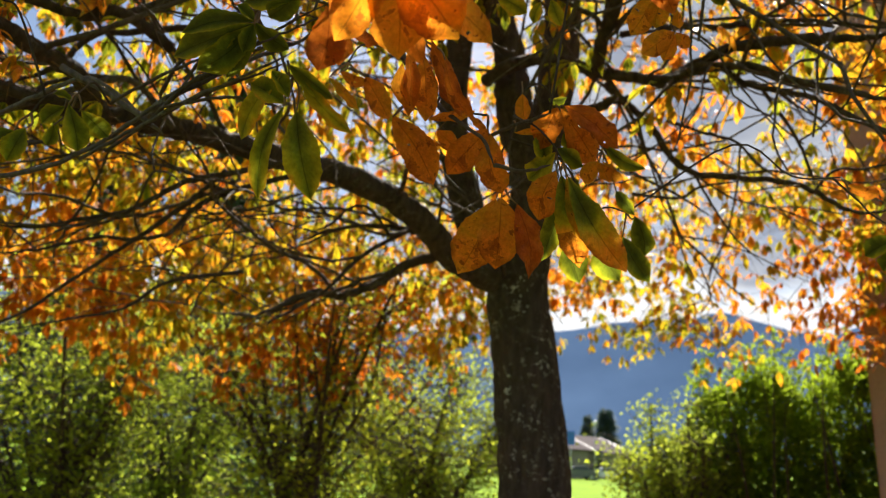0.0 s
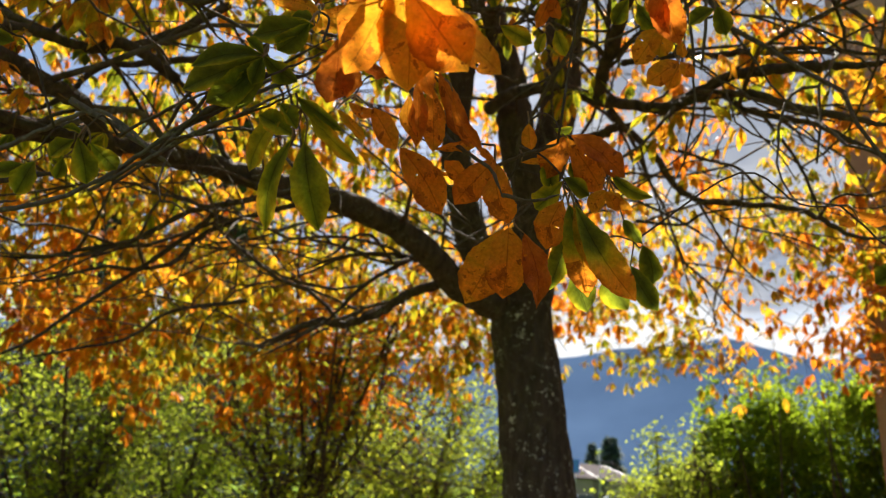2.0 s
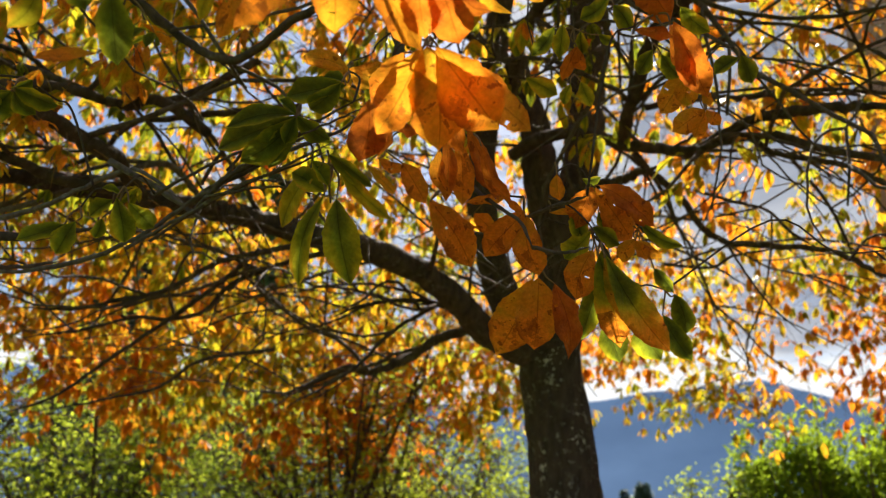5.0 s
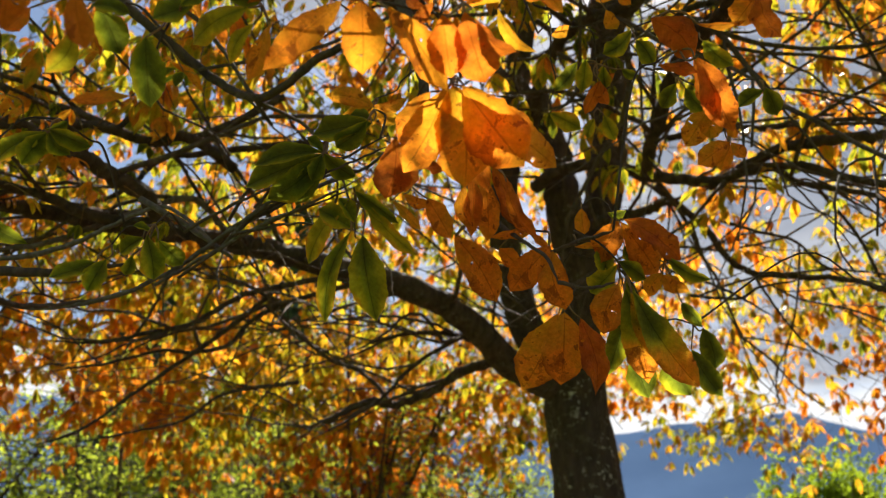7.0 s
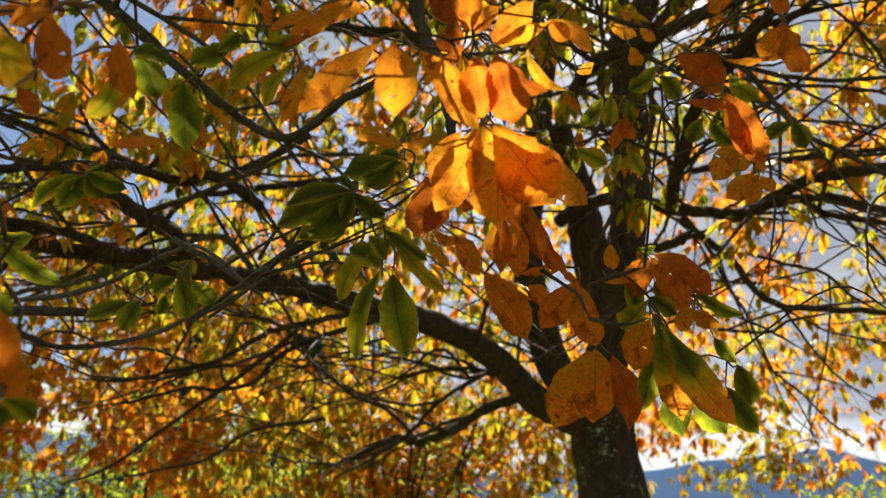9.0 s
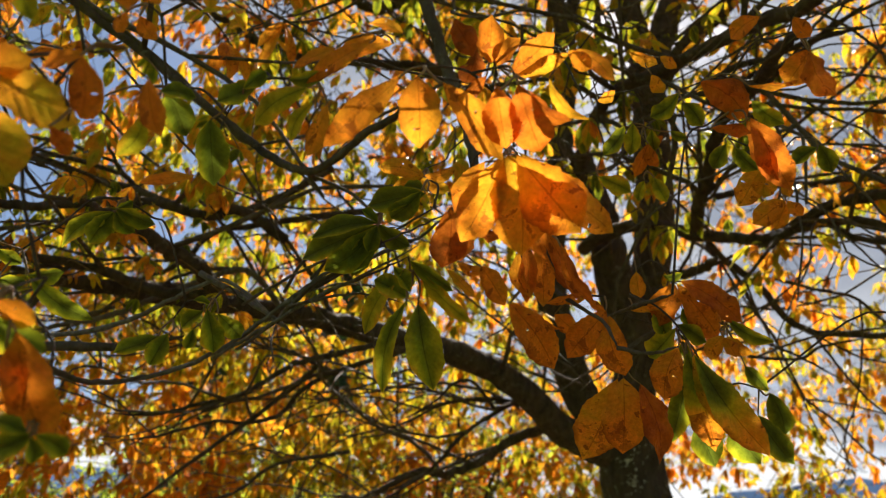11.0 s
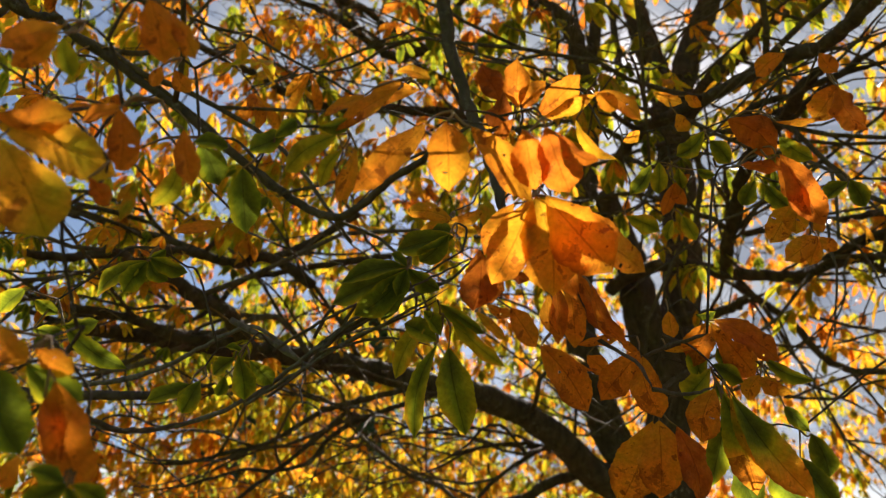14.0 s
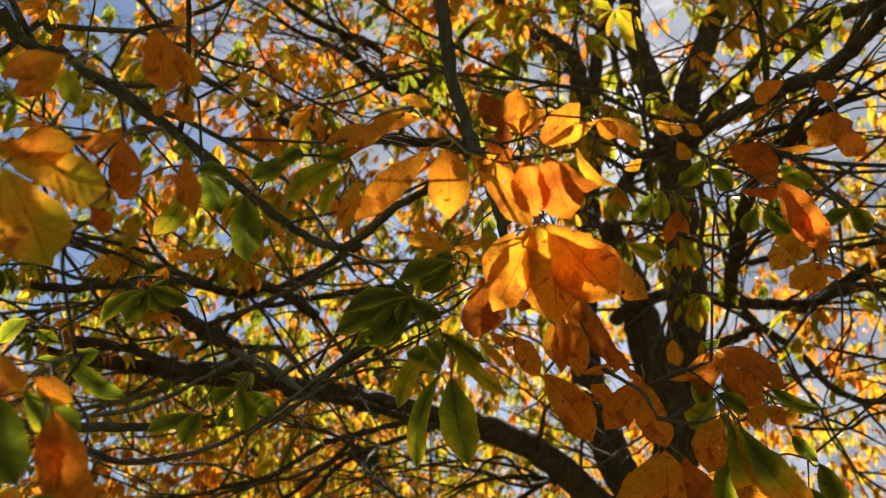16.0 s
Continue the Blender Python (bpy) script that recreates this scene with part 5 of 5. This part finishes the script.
def hedge(x0, y0, x1, y1, seed):
    """A dense old hedge, rounded at its end, with loose shoots above."""
    r = np.random.default_rng(seed)
    root = thing("hedge", "leafy green hedge with upright sunlit shoots, dark inside", "hedge", (x0, y0, 0))
    wood, heap, hubs = Heap(), Heap(), []
    run = np.array((x1 - x0, y1 - y0))
    length = np.linalg.norm(run)
    run = run / length
    side = np.array((-run[1], run[0]))

    def crest(s):
        return 2.72 * (1 - math.exp(-(s + 0.15) / 0.26)) * (1 + 0.22 * noise.noise((s * 1.9, 0.7, seed)) + 0.10 * noise.noise((s * 5.0, 2.2, seed)))

    for i in range(int(length * 34)):
        s = r.random() * length
        q = run * s + side * r.normal(0, 0.25)
        top = crest(s)
        foot = np.array((q[0], q[1], 0.0))
        reach = foot + np.array((r.normal(0, 0.25), r.normal(0, 0.25), top * r.uniform(0.8, 1.0)))
        pts, k = spline([foot, foot + (reach - foot) * 0.5 + r.normal(0, 0.12, 3), reach], 5)
        v, f = tube(pts, 0.022 * (1 - 0.8 * k), 5)
        wood.take(v, f)
        if r.random() < 0.9 and s > 0.6:
            tip = reach + np.array((r.normal(0, 0.06), r.normal(0, 0.06), r.uniform(0.15, 0.55) * (1.3 + 1.3 * noise.noise((s * 3.1, 7.7, seed)))))
            v, f = tube(np.array([reach, (reach + tip) / 2 + r.normal(0, 0.015, 3), tip]), np.array([0.006, 0.005, 0.002]), 4)
            wood.take(v, f)
            n = int(120 * (tip[2] - reach[2]) + 14)
            h = r.random((n, 1))
            hubs.append(reach + (tip - reach) * h + r.normal(0, 1, (n, 3)) * np.array((0.055, 0.055, 0.03)) * (1.2 - 0.7 * h))
    n = int(length * 23000)
    s = r.random(n) * length
    top = np.interp(s, np.linspace(0, length, 120), [crest(q) for q in np.linspace(0, length, 120)])
    h = r.random(n)
    thick = 0.62 * np.sqrt(np.clip(1 - (h * 0.96) ** 4, 0, 1))
    lump = np.array([noise.noise((a * 2.2, b * top_ * 2.2, 5.0)) for a, b, top_ in zip(s, h, top)])
    w = r.choice((-1, 1), n) * thick * (1 + 0.35 * lump) * r.random(n) ** 0.35
    body = np.stack([run[0] * s + side[0] * w, run[1] * s + side[1] * w, h * top * (1 + 0.05 * lump) + 0.03], -1)
    hubs.append(body[lump > -0.6])
    hub = np.vstack(hubs)
    dirn = unit(r.normal(0, 1, hub.shape) + (0, 0, 0.3))
    ln = 0.066 * r.uniform(0.6, 1.35, len(hub))
    # tint climbs with height, so the hedge's sunlit top is painted into its leaves
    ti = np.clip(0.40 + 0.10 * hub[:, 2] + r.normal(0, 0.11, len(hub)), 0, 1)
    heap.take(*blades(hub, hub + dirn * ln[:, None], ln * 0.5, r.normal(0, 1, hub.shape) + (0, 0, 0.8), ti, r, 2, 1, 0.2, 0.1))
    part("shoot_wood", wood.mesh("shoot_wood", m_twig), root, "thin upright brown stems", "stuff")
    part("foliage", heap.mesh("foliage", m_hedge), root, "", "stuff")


hedge(3.04, 10.16, 5.74, 8.19, 21)


def conifer(place, height, width, seed, label):
    r = np.random.default_rng(seed)
    root = thing("conifer", label, "tree", place)
    v, f = tube(np.array([(0, 0, -0.1), (0, 0, height * 0.5), (0, 0, height)]), np.array([0.02, 0.012, 0.002]) * height, 8)
    part("trunk", mesh_of("trunk", v, f, m_bark), root)
    heap, hubs, dirs, lens = Heap(), [], [], []
    n = int(60 * height)
    for i in range(n):
        h = r.uniform(0.02, 0.99)
        a = r.random() * 2 * math.pi
        reach = width * (1 - h) ** 0.85 * r.uniform(0.55, 1.05) + 0.1
        for s in np.linspace(0.25, 1, 4):
            hubs.append((math.cos(a) * reach * s, math.sin(a) * reach * s, height * h - 0.28 * reach * s * s + r.normal(0, 0.04 * width)))
            dirs.append((math.cos(a + r.normal(0, 0.5)), math.sin(a + r.normal(0, 0.5)), r.uniform(-0.5, 0.1)))
    hub, dirn = np.array(hubs), unit(np.array(dirs))
    ln = width * 0.24 * r.uniform(0.6, 1.3, len(hub))
    heap.take(*blades(hub, hub + dirn * ln[:, None], ln * 0.4, r.normal(0, 0.4, hub.shape) + (0, 0, 1.0), r.random(len(hub)), r, 3, 1, 0.3, 0.1))
    part("crown", heap.mesh("crown", m_hazed_conifer), root, "", "stuff")


conifer((-18.22, 37.84, 0), 21.0, 4.2, 31, "tall dark conifer behind the shrubs")
conifer((-8.55, 28.75, 0), 17.0, 3.4, 32, "tall dark conifer behind the shrubs")
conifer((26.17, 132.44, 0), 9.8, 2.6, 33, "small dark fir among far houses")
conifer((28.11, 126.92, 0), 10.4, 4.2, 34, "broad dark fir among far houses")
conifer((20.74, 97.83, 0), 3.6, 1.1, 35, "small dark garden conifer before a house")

# ---- the building beside the lawn ----
def storey_block(x0, x1, y0, y1, height):
    root = thing("building", "tall building with plain brownish pink rendered wall", "building", (x0, y0, 0))
    root.rotation_euler = (0, 0, radians(-31))
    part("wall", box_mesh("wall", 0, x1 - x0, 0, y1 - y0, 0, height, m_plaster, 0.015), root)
    part("plinth", box_mesh("plinth", 0.1, x1 - x0 + 0.05, -0.05, y1 - y0 + 0.05, 0, 0.45, speckled("plinth_concrete", (0.22, 0.21, 0.20), (0.3, 0.29, 0.28), 20.0), 0.01), root)
    part("roof", box_mesh("roof", 0.2, x1 - x0 + 0.4, 0.2, y1 - y0 + 0.4, height + 0.003, height + 0.3, m_roof, 0.02), root)


storey_block(3.98, 14.0, 7.0, 15.0, 11.0)


def house(place, turn, length, depth, eaves, ridge, label):
    root = thing("house", label, "house", place)
    root.rotation_euler = (0, 0, radians(turn))
    part("wall", box_mesh("wall", -length / 2, length / 2, -depth / 2, depth / 2, 0, eaves, m_house), root)
    o = 0.5
    v = [(-length / 2 - o, -depth / 2 - o, eaves - 0.1), (length / 2 + o, -depth / 2 - o, eaves - 0.1), (length / 2 + o, 0, ridge), (-length / 2 - o, 0, ridge),
         (-length / 2 - o, depth / 2 + o, eaves - 0.1), (length / 2 + o, depth / 2 + o, eaves - 0.1)]
    v += [(a, b, c - 0.22) for a, b, c in v]
    f = [[0, 1, 2, 3], [3, 2, 5, 4], [6, 9, 8, 7], [9, 10, 11, 8], [0, 6, 7, 1], [4, 5, 11, 10], [0, 3, 9, 6], [3, 4, 10, 9], [1, 7, 8, 2], [2, 8, 11, 5]]
    part("roof", mesh_of("roof", v, f, m_roof, False), root)
    for sx in (-1, 1):
        x = sx * (length / 2 + o + 0.03)
        for sy in (-1, 1):
            v, f = tube(np.array([(x, sy * (depth / 2 + o), eaves - 0.12), (x, 0, ridge - 0.05)]), np.array([0.09, 0.09]), 4)
            part("bargeboard", mesh_of("bargeboard", v, f, m_white, False), root, "white board along the gable")
    gable = [(-length / 2, -depth / 2, eaves), (-length / 2, depth / 2, eaves), (-length / 2, 0, ridge - 0.25), (-length / 2 + 0.2, -depth / 2, eaves), (-length / 2 + 0.2, depth / 2, eaves), (-length / 2 + 0.2, 0, ridge - 0.25)]
    part("gable", mesh_of("gable", gable, [[0, 2, 1], [3, 4, 5], [0, 3, 5, 2], [1, 2, 5, 4]], m_house, False), root)
    for k in range(int(length // 2.6)):
        x = -length / 2 + 1.4 + 2.6 * k
        w = part("window", box_mesh("window", x - 0.55, x + 0.55, -depth / 2 - 0.06, -depth / 2 + 0.02, 0.9, 2.0, m_white), root)
        part("pane", box_mesh("pane", x - 0.46, x + 0.46, -depth / 2 - 0.075, -depth / 2 - 0.063, 0.98, 1.92, m_glass), w)


house((12.4, 93.6, 0), 31, 10, 7, 3.4, 4.75, "low grey house with a dull reddish roof")
house((18.14, 105.3, 0), 41, 12, 12.4, 3.3, 5.4, "low grey house with a dull reddish roof")


def car(place, turn, paint, label):
    root = thing("car", label, "car", place, "parked cars")
    root.rotation_euler = (0, 0, radians(turn))
    prof = [(-2.05, 0.35), (-2.1, 0.75), (-1.75, 0.92), (-1.1, 1.0), (-0.55, 1.42), (0.75, 1.45), (1.45, 1.02), (2.0, 0.9), (2.1, 0.6), (2.05, 0.35)]
    n = len(prof)
    v = [(x, -0.85 + (0.14 if z > 1.2 else 0), z) for x, z in prof] + [(x, 0.85 - (0.14 if z > 1.2 else 0), z) for x, z in prof]
    f = [list(range(n)), list(range(2 * n - 1, n - 1, -1))] + [[i, n + i, n + (i + 1) % n, (i + 1) % n] for i in range(n)]
    part("body", mesh_of("body", v, f, paint, False), root)
    glass = [(-0.98, 1.02), (-0.52, 1.36), (0.70, 1.38), (1.25, 1.04)]
    for sy in (-1, 1):
        v = [(x, sy * (0.862 if z < 1.2 else 0.73), z) for x, z in glass] + [(x, sy * (0.84 if z < 1.2 else 0.70), z) for x, z in glass]
        part("side_window", mesh_of("side_window", v, [[0, 1, 2, 3], [7, 6, 5, 4], [0, 4, 5, 1], [1, 5, 6, 2], [2, 6, 7, 3], [3, 7, 4, 0]], m_glass, False), root)
        for x in (-1.3, 1.3):
            v, f = tube(np.array([(x, sy * 0.70, 0.31), (x, sy * 0.88, 0.31)]), np.array([0.31, 0.31]), 14)
            w = part("wheel", mesh_of("wheel", v, f, m_rubber, False), root)
            v, f = tube(np.array([(x, sy * 0.87, 0.31), (x, sy * 0.895, 0.31)]), np.array([0.19, 0.18]), 10)
            part("rim", mesh_of("rim", v, f, m_metal, False), w)


car((15.61, 84.57, 0), 8, m_cardark, "dark grey car parked beyond the meadow")
car((19.15, 85.89, 0), -6, m_carwhite, "pale silver car parked beyond the meadow")

post = thing("street_lamp", "slim grey street lamp by the far houses", "lamp", (18.65, 90.09, 0))
v, f = tube(np.array([(0, 0, 0), (0, 0, 3), (0, 0, 6.1)]), np.array([0.06, 0.05, 0.04]), 8)
part("pole", mesh_of("pole", v, f, m_metal), post)
v, f = tube(np.array([(0, 0, 6.1), (0, 0, 6.25), (0, 0, 6.5), (0, 0, 6.6)]), np.array([0.1, 0.24, 0.22, 0.1]), 10)
part("head", mesh_of("head", v, f, m_lamp), post, "pale lamp head")

sign = thing("road_sign", "blue rectangular road sign on a steel post", "sign", (10.39, 59.09, 0))
v, f = tube(np.array([(0, 0, 0), (0, 0, 4.0)]), np.array([0.035, 0.035]), 8)
part("post", mesh_of("post", v, f, m_metal), sign)
part("panel", box_mesh("panel", -0.3, 0.3, -0.075, -0.04, 3.0, 4.0, m_blue, 0.008), sign)
